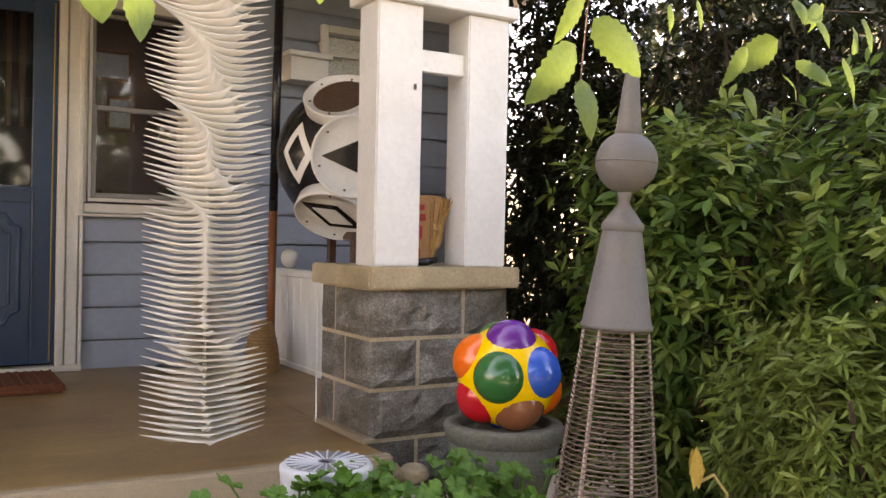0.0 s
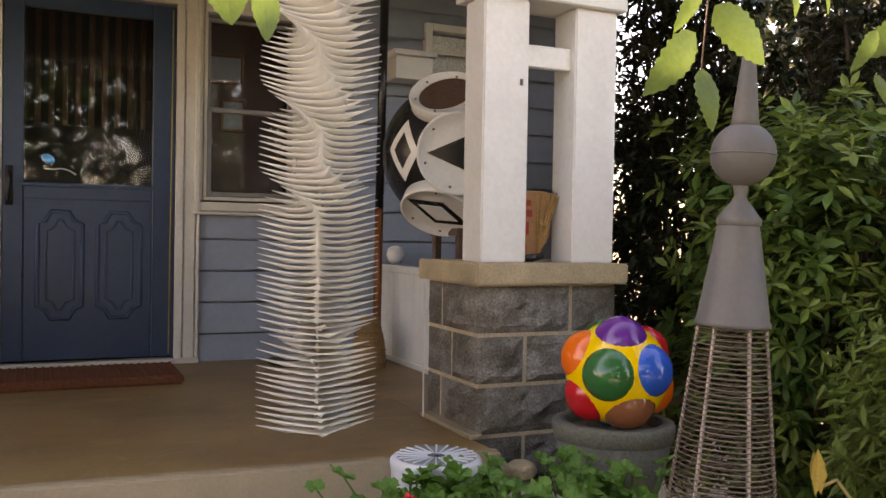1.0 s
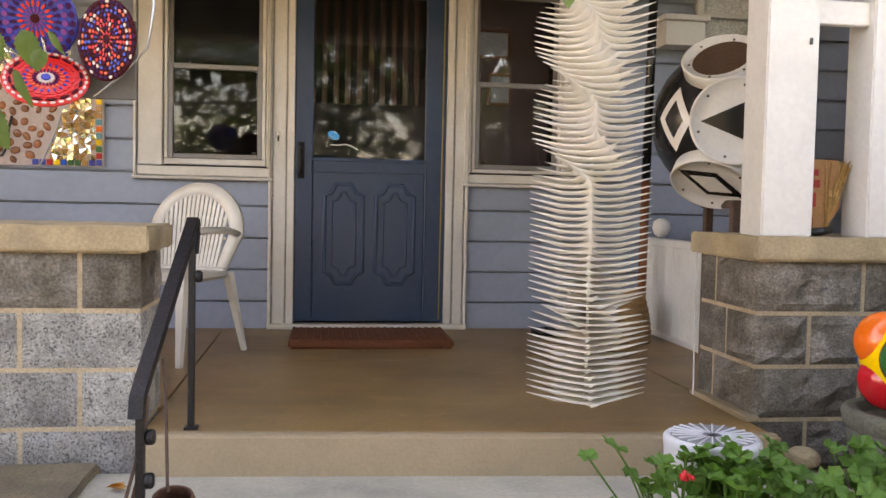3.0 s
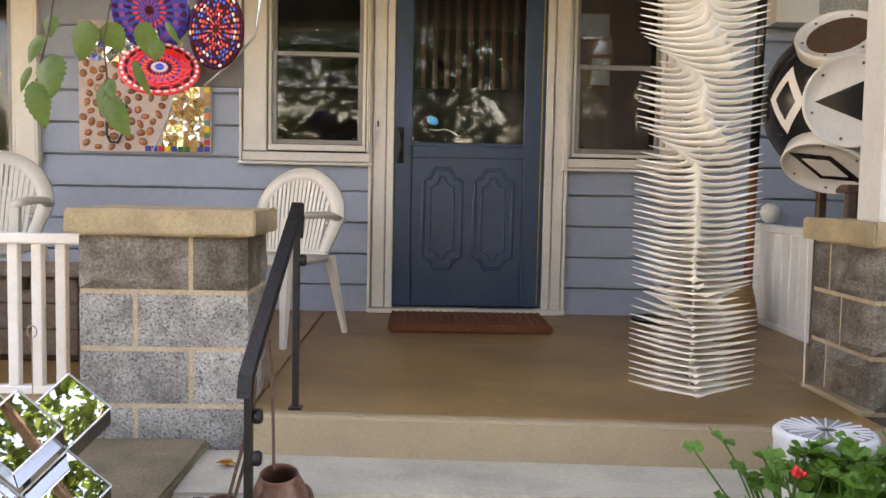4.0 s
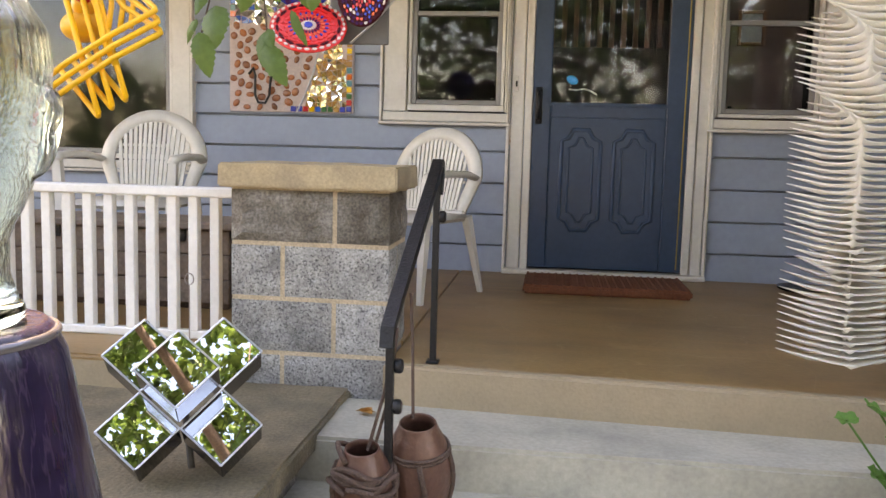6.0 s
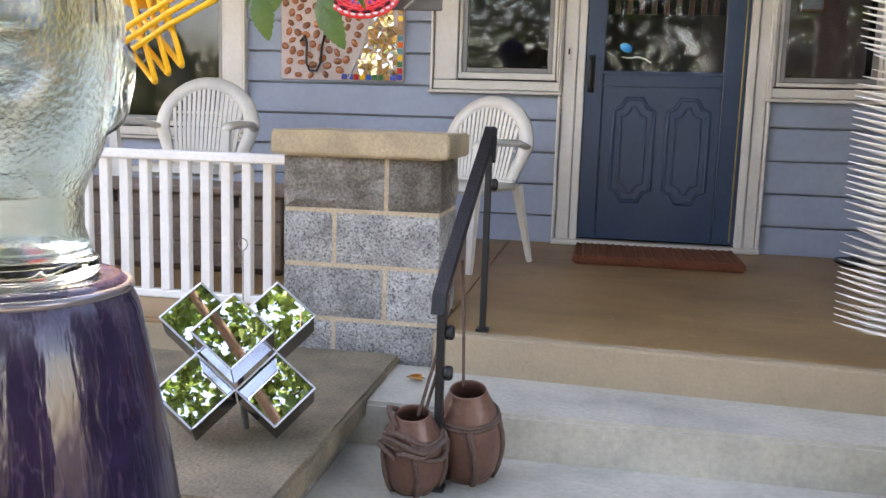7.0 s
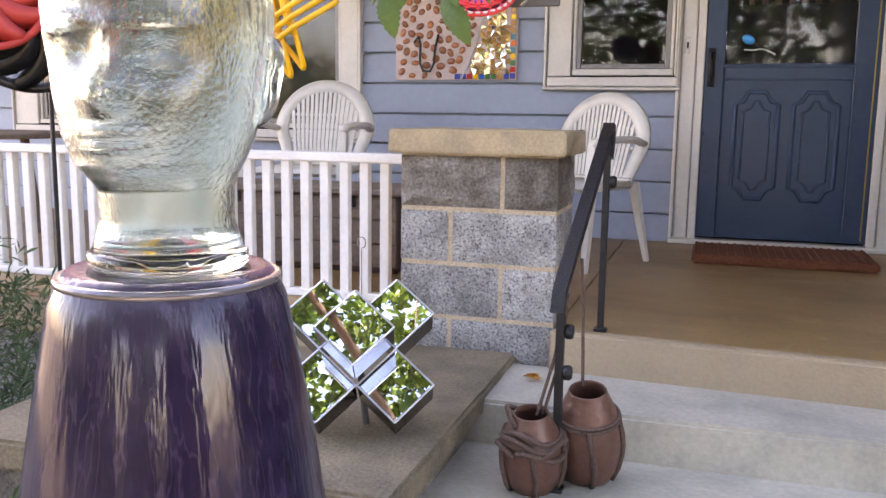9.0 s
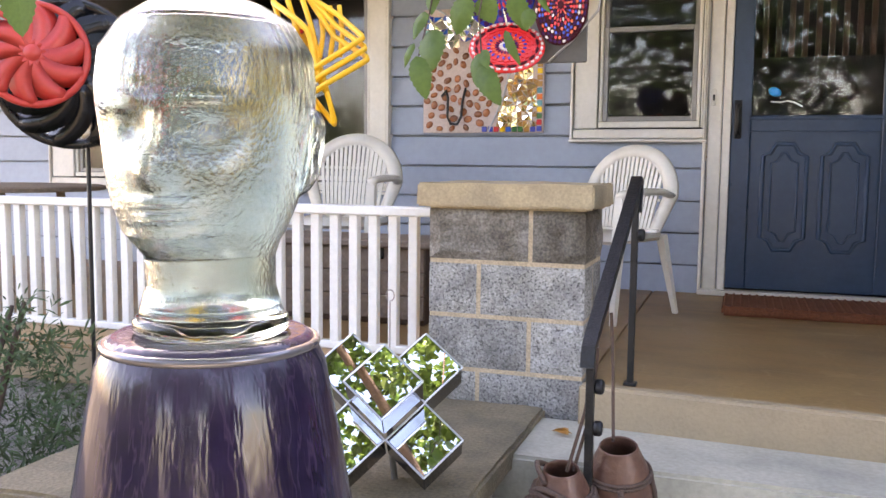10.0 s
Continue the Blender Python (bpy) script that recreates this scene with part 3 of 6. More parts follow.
# ---- spinner of stacked slats ----
def spinner():
    cx, cy, bot, gap = 0.898, 2.45, 0.125, 0.0222
    s = thing("hanging_spinner", (cx, cy, bot), "hanging cream spiral spinner of stacked four-pointed slats", "garden ornament")
    bm = bmesh.new()
    k, R = 96, 0.205
    rings = []
    for q, lift in ((1.0, 0.0), (0.5, 0.0), (0.06, 0.0)):
        for up in ((0, 1) if q == 1.0 else (1,)):
            ring = []
            for j in range(k):
                a = 2 * math.pi * j / k
                r = R * (abs(math.cos(a)) ** 0.55 + abs(math.sin(a)) ** 0.55) ** -1.818 * q
                ring.append(bm.verts.new((r * math.cos(a), r * math.sin(a), 0.032 * (r / R) ** 1.6 - 0.014 + (0.005 - 0.0030 * r / R) * up)))
            rings.append(ring)
    low = [bm.verts.new((v.co.x * 0.5, v.co.y * 0.5, -0.014)) for v in rings[0]]
    for a, b in zip(rings, rings[1:]):
        for j in range(k):
            bm.faces.new((a[j], a[(j + 1) % k], b[(j + 1) % k], b[j]))
    for j in range(k):
        bm.faces.new((rings[0][j], low[j], low[(j + 1) % k], rings[0][(j + 1) % k]))
    bm.faces.new(low[::-1])
    bm.faces.new(rings[-1])
    bmesh.ops.recalc_face_normals(bm, faces=bm.faces[:])
    first = part("slat", bm, SPINNER, s, "", True)
    for i in range(81):
        z = bot + i * gap
        ang = slat_turn(z)
        ob = first if i == 0 else new("slat", first.data)
        wob = noise.noise_vector(Vector((i * 0.37, 2.0, 5.0)))
        ob.matrix_basis = pose(cx + 0.004 * wob.x, cy + 0.004 * wob.y, z, 3.0 * wob.x, 3.0 * wob.y, ang + 4 * wob.z)
        hang(ob, s)
    part("rod", tube(bmesh.new(), [(cx, cy, bot - 0.01), (cx, cy, 2.0)], 0.006, 8), SPINNER, s)
    part("cord", tube(bmesh.new(), [(cx, cy, 1.99), (cx, cy, 2.3), (cx, 2.575, 2.42)], 0.002, 6), BLACK, s)
    return s


def slat_turn(z):
    """The slats hang in stretches of one bearing with a quarter turn between."""
    ang = -106.5 - 14.0 * min(0.0, (z - 0.26) / 0.14)
    for zc, half in ((0.43, 0.085), (0.935, 0.10), (1.215, 0.125), (1.49, 0.135), (1.77, 0.135)):
        t = min(1.0, max(0.0, (z - zc + half) / (2 * half)))
        ang -= 90.0 * t * t * (3 - 2 * t)
    return ang


spinner()


# ---- bowling-ball globe on a planter ----
def globe(c, r):
    c = Vector(c)
    g = thing("mosaic_globe", c - Vector((0, 0, r)), "yellow globe covered with glossy coloured half balls", "garden ornament")
    bm = bmesh.new()
    bmesh.ops.create_uvsphere(bm, u_segments=32, v_segments=20, radius=r * 0.92)
    bmesh.ops.translate(bm, verts=bm.verts[:], vec=c)
    part("core", bm, GLOBE_YELLOW, g, "glossy yellow core", True)
    phi = (1 + 5 ** 0.5) / 2
    dirs = [Vector(v).normalized() for v in ((0, 1, phi), (0, -1, phi), (0, 1, -phi), (0, -1, -phi), (1, phi, 0), (-1, phi, 0), (1, -phi, 0), (-1, -phi, 0), (phi, 0, 1), (-phi, 0, 1), (phi, 0, -1), (-phi, 0, -1))]
    toward = (Vector((0.07, -0.45, 0.79)) - c).normalized()
    right = (-toward).cross(Vector((0, 0, 1))).normalized()
    upv = right.cross(-toward).normalized()
    aim = (toward * 0.97 - right * 0.20 - upv * 0.06).normalized()
    q = dirs[0].rotation_difference(aim)
    near = q @ next(d for d in dirs[1:] if d.dot(dirs[0]) > 0.4)
    now = math.atan2(near.dot(upv), near.dot(right))
    turn = Matrix.Rotation(now - radians(75), 3, -aim)
    ring_one = ((75, PURPLE), (3, BLUE), (-69, GLOBE_BROWN), (-141, RED), (147, ORANGE))
    ring_two = ((39, RED), (-33, ORANGE), (-105, BLUE), (-177, BLUE), (111, GREEN))
    for d in dirs:
        w = turn @ (q @ d)
        k = w.dot(aim)
        a = math.degrees(math.atan2((w - aim * k).dot(upv), (w - aim * k).dot(right)))
        if k > 0.9:
            m = GREEN
        elif k < -0.9:
            m = PURPLE
        else:
            m = min(ring_one if k > 0 else ring_two, key=lambda o: abs((a - o[0] + 180) % 360 - 180))[1]
        bm = bmesh.new()
        bmesh.ops.create_uvsphere(bm, u_segments=24, v_segments=16, radius=r * 0.50)
        bmesh.ops.translate(bm, verts=bm.verts[:], vec=c + w * r * 0.585)
        part("half_ball", bm, m, g, "", True)
    return g


globe((1.893, 2.1, 0.316), 0.198)
pl = thing("stone_planter", (1.88, 2.1, -0.35), "mossy grey stone bowl planter under the globe", "planter")
bm = lathe(bmesh.new(), [(0.12, -0.35), (0.125, -0.30), (0.15, -0.15), (0.185, 0.0), (0.202, 0.088)], (1.88, 2.1, 0), 36)
for v in bm.verts:
    v.co += 0.005 * noise.noise_vector(v.co * 9)
part("bowl", bm, STONE, pl, "", True)
bm = lathe(bmesh.new(), [(0.198, 0.084), (0.206, 0.09), (0.217, 0.135), (0.207, 0.15), (0.17, 0.15), (0.155, 0.12), (0.15, 0.10)], (1.88, 2.1, 0), 36)
for v in bm.verts:
    v.co += 0.003 * noise.noise_vector(v.co * 13)
part("rim", bm, STONE, pl, "", True)
part("soil", lathe(bmesh.new(), [(0.16, 0.10), (0.158, 0.118), (0.02, 0.124)], (1.88, 2.1, 0), 24), SOIL, pl, "dark earth")
tagged(link("planter_plinth", slab(1.66, 2.45, 1.3, 2.45, -0.72, -0.35, 0.02, 2), STONE), "low stone plinth in the flower bed", "plinth", kind="structure")


# ---- tall obelisk trellis ----
def obelisk(x, y, base):
    o = thing("garden_obelisk", (x, y, base), "tall grey metal obelisk with ball finial and wire cage", "garden ornament")
    at = (x, y, 0)
    part("spike", lathe(bmesh.new(), [(0.046, 1.115), (0.038, 1.15), (0.027, 1.26), (0.014, 1.38), (0.004, 1.42)], at, 24), GREY, o, "", True)
    bm = bmesh.new()
    bmesh.ops.create_uvsphere(bm, u_segments=32, v_segments=20, radius=0.094)
    bmesh.ops.translate(bm, verts=bm.verts[:], vec=(x, y, 1.045))
    tube(bm, [(x + 0.094 * math.cos(a / 16 * math.pi), y + 0.094 * math.sin(a / 16 * math.pi), 1.045) for a in range(32)], 0.003, 6, True)
    part("ball_finial", bm, GREY, o, "", True)
    part("neck", lathe(bmesh.new(), [(0.024, 0.965), (0.020, 0.935), (0.017, 0.925), (0.022, 0.91), (0.042, 0.885), (0.058, 0.862), (0.064, 0.856), (0.064, 0.838), (0.058, 0.832)], at, 32), GREY, o, "", True)
    part("hood", lathe(bmesh.new(), [(0.055, 0.845), (0.060, 0.835), (0.105, 0.555), (0.110, 0.55), (0.110, 0.538), (0.101, 0.54)], at, 40), GREY, o, "tapered sheet metal hood", True)
    z1 = base
    r0, r1 = 0.095, 0.095 + (0.54 - z1) * 0.108
    for k in range(6):
        a = k * math.pi / 3 + radians(197)
        pts = [(x + (r0 + (r1 - r0) * t) * math.cos(a), y + (r0 + (r1 - r0) * t) * math.sin(a), 0.55 + (z1 - 0.55) * t) for t in (0, 1)]
        part("upright", tube(bmesh.new(), pts, 0.005, 6), WIRE, o, "pale worn upright bar")
    n = 62
    for i in range(n):
        z = 0.532 - i * 0.0155
        r = r0 + (0.55 - z) * 0.108 + 0.003
        if z < base + 0.02:
            break
        pts = [(x + r * math.cos(j / 20 * math.pi), y + r * math.sin(j / 20 * math.pi), z) for j in range(40)]
        part("hoop", tube(bmesh.new(), pts, 0.0022, 6, True), HOOP, o)
    # the whole thing leans a little
    pivot = Matrix.Translation((x, y, 0.55))
    o.matrix_basis = pivot @ Matrix.Rotation(radians(2.2), 4, (0.68, 0.735, 0)) @ pivot.inverted() @ o.matrix_basis
    return o


HOOP = material("rusty_wire", (0.16, 0.115, 0.09), 0.5, 0.5, vary=0.3, scale=20, fine=90, bump=0.1)
obelisk(1.904, 1.548, -0.35)

# ---- shield-like sphere of dishes ----
def dish_sphere(c, r):
    c = Vector(c)
    s = thing("dish_sculpture", c - Vector((0, 0, r)), "large black sphere sculpture with riveted white painted dishes", "sculpture")
    bm = bmesh.new()
    bmesh.ops.create_uvsphere(bm, u_segments=48, v_segments=32, radius=r * 0.97)
    bmesh.ops.translate(bm, verts=bm.verts[:], vec=c)
    part("core", bm, BLACK, s, "gloss black core", True)
    eye = Vector((0.07, -0.45, 0.79)) - c
    f = eye.normalized()
    sd = f.cross(Vector((0, 0, 1))).normalized() * -1
    up = sd.cross(f) * -1
    up = up if up.z > 0 else -up

    def local(u, v):
        w = math.sqrt(max(0.0, 1 - u * u - v * v))
        return (sd * u + up * v + f * w).normalized()
    for u, v, rr, kind in ((0.05, 0.02, 0.50, "triangle"), (-0.12, 0.79, 0.46, "dark"), (-0.20, -0.76, 0.48, "diamond")):
        d = local(u, v)
        p = c + d * r * 0.945
        q = d.to_track_quat("Z", "Y").to_matrix().to_4x4()
        q = Matrix.Translation(p) @ q
        R = rr * r
        bm = lathe(bmesh.new(), [(R * 1.0, -0.075), (R * 1.04, 0.01), (R * 1.05, 0.024), (R * 1.02, 0.03), (R * 0.97, 0.026), (R * 0.93, 0.016), (R * 0.6, 0.014), (R * 0.02, 0.014)], n=40)
        bmesh.ops.transform(bm, matrix=q, verts=bm.verts[:])
        dish = part("dish", bm, WHITE, s, "white painted dish with a raised rim", True)
        inv = q.to_3x3().transposed()
        lu, lv = inv @ up, inv @ sd
        lu, lv = Vector((lu.x, lu.y)).normalized(), Vector((lv.x, lv.y)).normalized()

        def flat(pts, z, mat, name):
            b = bmesh.new()
            vs = [b.verts.new(q @ Vector(((lv * a + lu * e).x * R, (lv * a + lu * e).y * R, z))) for a, e in pts]
            fc = b.faces.new(vs)
            ex = bmesh.ops.extrude_face_region(b, geom=[fc])
            bmesh.ops.translate(b, verts=[g for g in ex["geom"] if isinstance(g, bmesh.types.BMVert)], vec=d * 0.004)
            bmesh.ops.recalc_face_normals(b, faces=b.faces[:])
            part(name, b, mat, dish)
        if kind == "triangle":
            flat([(-0.78, 0.0), (0.62, 0.62), (0.62, -0.62)], 0.0145, BLACK, "black_triangle")
        if kind == "diamond":
            flat([(-0.75, 0.4), (0.25, 0.5), (0.8, -0.35), (-0.2, -0.5)], 0.0145, BLACK, "black_diamond")
            flat([(-0.48, 0.25), (0.17, 0.33), (0.5, -0.22), (-0.12, -0.33)], 0.018, WHITE, "white_diamond")
        if kind == "dark":
            flat([(0.75 * math.cos(k / 12 * math.pi), 0.75 * math.sin(k / 12 * math.pi)) for k in range(24)], 0.0145, BROWN, "dark_disc")
        for k in range(6):
            a = k * math.pi / 3 + 0.3
            b = bmesh.new()
            bmesh.ops.create_uvsphere(b, u_segments=8, v_segments=6, radius=0.007)
            bmesh.ops.transform(b, matrix=q @ Matrix.Translation((R * 0.86 * math.cos(a), R * 0.86 * math.sin(a), 0.016)), verts=b.verts[:])
            part("rivet", b, GREY, dish, "", True)
    # diamond painted on the core
    d = local(-0.67, 0.04)
    t1 = (up - d * up.dot(d)).normalized()
    t2 = d.cross(t1).normalized()
    for k, m, lift in ((1.0, WHITE, 0.0), (0.56, BLACK, 0.004)):
        b = bmesh.new()
        ring = [c + (d * (0.99 + lift / r) + t1 * e * k + t2 * a * k).normalized() * r * (0.99 + lift) for a, e in ((0, 0.44), (0.27, 0.02), (0, -0.42), (-0.27, -0.02))]
        fc = b.faces.new([b.verts.new(p) for p in ring])
        bmesh.ops.subdivide_edges(b, edges=b.edges[:], cuts=5, use_grid_fill=True)
        for v in b.verts:
            v.co = c + (v.co - c).normalized() * r * (0.985 + lift)
        ex = bmesh.ops.extrude_face_region(b, geom=b.faces[:])
        bmesh.ops.translate(b, verts=[g for g in ex["geom"] if isinstance(g, bmesh.types.BMVert)], vec=d * 0.003)
        bmesh.ops.recalc_face_normals(b, faces=b.faces[:])
        part("painted_diamond", b, m, s)
    return s


dish_sphere((2.035, 3.8, 1.225), 0.395)
st = thing("plant_stand", (2.06, 3.8, 0), "dark brown wooden stand under the dish sculpture", "stand")
part("top", slab(1.98, 2.34, 3.62, 3.98, 0.79, 0.83, 0.004), BROWN, st)
for x in (2.01, 2.31):
    for y in (3.65, 3.95):
        part("leg", slab(x - 0.02, x + 0.02, y - 0.02, y + 0.02, 0.0, 0.80, 0.003), BROWN, st)
for x0, x1 in ((2.04, 2.08), (2.12, 2.17), (2.21, 2.26)):
    part("slat", slab(x0, x1, 3.64, 3.66, 0.2, 0.80, 0.002), BROWN, st)

# ---- broom head between the columns ----
br = thing("whisk_broom", (1.95, 2.8, 0.687), "brown paper printed broom head with straw bristles standing on the pier", "broom")
STRAW = material("straw", (0.45, 0.25, 0.09), 0.8, vary=0.3, scale=30, fine=150, bump=0.3, island=0.35)
bm = bmesh.new()
pts = [(1.83, 0.705), (1.93, 0.693), (2.00, 0.80), (1.99, 0.985), (1.83, 0.985)]
fr = [bm.verts.new((x, 2.74, z)) for x, z in pts]
bk = [bm.verts.new((x, 2.86, z)) for x, z in pts]
bm.faces.new(fr)
bm.faces.new(bk[::-1])
for i in range(5):
    j = (i + 1) % 5
    bm.faces.new((fr[j], fr[i], bk[i], bk[j]))
bmesh.ops.bevel(bm, geom=bm.edges[:], offset=0.008, segments=2, affect="EDGES")
part("wrapper", bm, plain("brown_paper", (0.36, 0.17, 0.065), 0.7, vary=0.15), br, "brown paper wrapper")
for x0, x1, z0, z1 in ((1.862, 1.898, 0.92, 0.945), (1.868, 1.905, 0.875, 0.905), (1.85, 1.89, 0.80, 0.855), (1.845, 1.88, 0.72, 0.76)):
    part("print_mark", slab(x0, x1, 2.735, 2.739, z0, z1, 0), plain("print_red", (0.35, 0.03, 0.02), 0.7), br)
bm = bmesh.new()
rr = random.Random(4)
for i in range(90):
    a = i / 89
    tube(bm, [(1.93 + 0.02 * rr.random(), 2.735 + 0.05 * rr.random(), 0.70), (1.925 + 0.05 * a + 0.01 * rr.random(), 2.728 + 0.03 * rr.random(), 0.84), (1.93 + 0.115 * a, 2.735 + 0.10 * rr.random(), 0.982 - 0.012 * rr.random())], 0.0024, 4)
part("straw_bundle", bm, STRAW, br, "bundle of pale straw")
part("handle_stub", tube(bmesh.new(), [(1.845, 2.75, 0.70), (1.90, 2.73, 0.702), (1.96, 2.735, 0.712)], [0.012, 0.018, 0.013], 10), BLACK, br, "black handle stub", True)

# ---- right end of the porch ----
pole = thing("standing_pole", (1.93, 4.6, 0), "tall dark pole with an orange-brown lower end standing in a basket", "pole")
part("shaft", tube(bmesh.new(), [(1.915, 4.62, 0.95), (1.955, 4.68, 2.54)], 0.027, 10), BLACK, pole, "black shaft", True)
part("lower_end", tube(bmesh.new(), [(1.895, 4.58, 0.06), (1.915, 4.62, 0.96)], 0.026, 10), plain("orange_wood", (0.24, 0.075, 0.025), 0.5), pole, "", True)
bk = thing("basket", (1.80, 4.45, 0), "tall woven straw basket on the porch floor", "basket")
WICKER = material("wicker", (0.34, 0.19, 0.08), 0.8, vary=0.3, scale=20, fine=120, bump=0.5)
for i in range(16):
    z = 0.012 + i * 0.0185
    r = 0.098 - 0.00045 * i * i / 2 + 0.002 * math.sin(i * 9)
    bm = tube(bmesh.new(), [(1.80 + r * math.cos(k / 14 * math.pi), 4.45 + r * math.sin(k / 14 * math.pi), z) for k in range(28)], 0.011, 6, True)
    part("coil", bm, WICKER, bk, "", True)
part("bottom", lathe(bmesh.new(), [(0.09, 0.002), (0.09, 0.02)], (1.80, 4.45, 0), 24), BROWN, bk)
tray = thing("boot_tray", (1.42, 4.75, 0), "low round black dish on the porch floor by the wall", "dish")
part("dish", lathe(bmesh.new(), [(0.11, 0.001), (0.14, 0.012), (0.145, 0.028), (0.135, 0.028), (0.10, 0.012)], (1.40, 4.72, 0), 32), BLACK, tray, "", True)
pn = thing("porch_screen", (2.05, 4.45, 0), "white painted board panel along the end of the porch", "panel")
for i in range(9):
    y0 = 3.90 + i * 0.108
    part("board", slab(2.03, 2.055, y0, y0 + 0.104, 0.03, 0.56, 0.004), WHITE, pn)
part("top_rail", slab(2.015, 2.07, 3.88, 4.885, 0.555, 0.60, 0.005), WHITE, pn)
part("foot_rail", slab(2.02, 2.065, 3.88, 4.885, 0.001, 0.035, 0.004), WHITE, pn)
part("post_knob", lathe(bmesh.new(), [(0.02, 0.60), (0.045, 0.62), (0.058, 0.66), (0.05, 0.70), (0.02, 0.72)], (2.12, 4.86, 0), 16), WHITE, pn, "rounded white knob", True)
lean = thing("leaning_stick", (1.58, 3.05, 0), "thin white stick leaning on the pier", "stick")
part("stick", tube(bmesh.new(), [(1.545, 3.02, 0.004), (1.58, 3.12, 0.58)], 0.0035, 6), WHITE, lean)
w4 = thing("window_4", (2.58, 5.0, 1.85), "small bright window with a sheer curtain beyond the columns", "window", kind="structure")
part("window_frame", ring_frame(bmesh.new(), 2.35, 2.80, 1.78, 2.22, 0.05, 4.95, 5.03), WHITE, w4)
part("muntin", slab(2.40, 2.75, 4.97, 5.0, 2.02, 2.05, 0.002), WHITE, w4)
part("sheer_curtain", slab(2.40, 2.75, 5.04, 5.046, 1.83, 2.17, 0), plain("sheer_fabric", (0.8, 0.8, 0.78), 0.9, vary=0.3), w4)
hs = thing("wall_box", (2.2, 4.9, 1.8), "white painted wooden box fixed to the wall", "box")
bm = slab(2.08, 2.34, 4.80, 4.985, 1.80, 1.95, 0.004)
part("body", bm, WHITE, hs)
part("lid", slab(2.06, 2.36, 4.77, 4.985, 1.95, 1.985, 0.004), WHITE, hs)

# ---- door mat ----
dm = thing("door_mat", (0.26, 4.4, 0), "rust-brown ribbed coir door mat before the door", "mat")
part("pad", slab(-0.18, 0.705, 4.19, 4.68, 0.001, 0.048, 0.012, 2), MAT_COIR, dm)
for i in range(22):
    x = -0.165 + i * 0.0405
    bm = tube(bmesh.new(), [(x, 4.195, 0.02), (x, 4.2, 0.046), (x, 4.67, 0.046), (x, 4.675, 0.02)], 0.0085, 6)
    part("rib", bm, MAT_COIR, dm)


# ---- white resin chairs ----
def resin_chair():
    c = thing("resin_chair", (0, 0, 0), "white moulded resin armchair with a slatted round back", "chair", "porch chairs")
    def lean(z):
        return 0.20 + 0.10 * (z - 0.42) / 0.45

    def band(t):
        """Outer and inner edge of the moulded back: t runs from one arm over the top to the other."""
        if t < 0.15 or t > 0.85:
            k = (t if t < 0.15 else 1 - t) / 0.15
            g = 1 if t < 0.15 else -1
            return (g * (0.205 + 0.075 * k), 0.41 + 0.19 * k), (g * (0.155 + 0.052 * k), 0.43 + 0.17 * k)
        w = math.pi * (t - 0.15) / 0.70
        return (0.28 * math.cos(w), 0.60 + 0.268 * math.sin(w)), (0.207 * math.cos(w), 0.60 + 0.203 * math.sin(w))
    bm = bmesh.new()
    prev = None
    for i in range(49):
        (ox, oz), (ix, iz) = band(i / 48)
        mx, mz = (ox + ix) / 2, (oz + iz) / 2
        ring = [bm.verts.new((x, lean(z) + dy, z)) for x, z, dy in ((ox, oz, 0.004), (ox, oz, 0.022), (mx, mz, 0.018), (ix, iz, 0.012), (ix, iz, -0.004), (mx, mz, -0.012))]
        if prev:
            for k in range(6):
                bm.faces.new((prev[k], prev[(k + 1) % 6], ring[(k + 1) % 6], ring[k]))
        else:
            bm.faces.new(ring[::-1])
        prev = ring
    bm.faces.new(prev)
    bmesh.ops.recalc_face_normals(bm, faces=bm.faces[:])
    part("back_frame", bm, CHAIR, c, "", True)
    for i in range(15):
        x = -0.182 + i * 0.026
        top = 0.60 + 0.21 * math.sqrt(max(0, 1 - (x / 0.212) ** 2))
        bm = bmesh.new()
        for y0, y1, z0, z1 in ((lean(0.42), lean(top), 0.42, top),):
            for xx, yy, zz in ((x * 0.80, y0, z0), (x, y1, z1)):
                for dx, dy in ((-0.0085, -0.005), (0.0085, -0.005), (0.0085, 0.006), (-0.0085, 0.006)):
                    bm.verts.new((xx + dx, yy + dy, zz))
        bm.verts.ensure_lookup_table()
        for k in range(4):
            bm.faces.new([bm.verts[n] for n in (k, (k + 1) % 4, 4 + (k + 1) % 4, 4 + k)])
        part("slat", bm, CHAIR, c)
    bm = bmesh.new()
    for z, w in ((0.575, 0.19), (0.675, 0.19)):
        box(bm, -w, w, lean(z) + 0.004, lean(z) + 0.012, z, z + 0.014, 0.003)
    box(bm, -0.215, 0.215, 0.18, 0.21, 0.385, 0.435, 0.006)
    part("back_rail", bm, CHAIR, c)
    bm = slab(-0.25, 0.25, -0.24, 0.20, 0.385, 0.42, 0.016, 3)
    for v in bm.verts:
        v.co.z -= 0.03 * (v.co.y < -0.1) * 0.2
    part("seat", bm, CHAIR, c, "", True)
    for s in (-1, 1):
        bm = tube(bmesh.new(), [(s * 0.262, 0.22, 0.60), (s * 0.285, 0.10, 0.635), (s * 0.29, -0.10, 0.64), (s * 0.28, -0.235, 0.625), (s * 0.272, -0.25, 0.59)], [0.026, 0.03, 0.032, 0.03, 0.024], 10)
        for v in bm.verts:
            v.co.z = 0.62 + (v.co.z - 0.62) * 0.6
        part("armrest", bm, CHAIR, c, "", True)
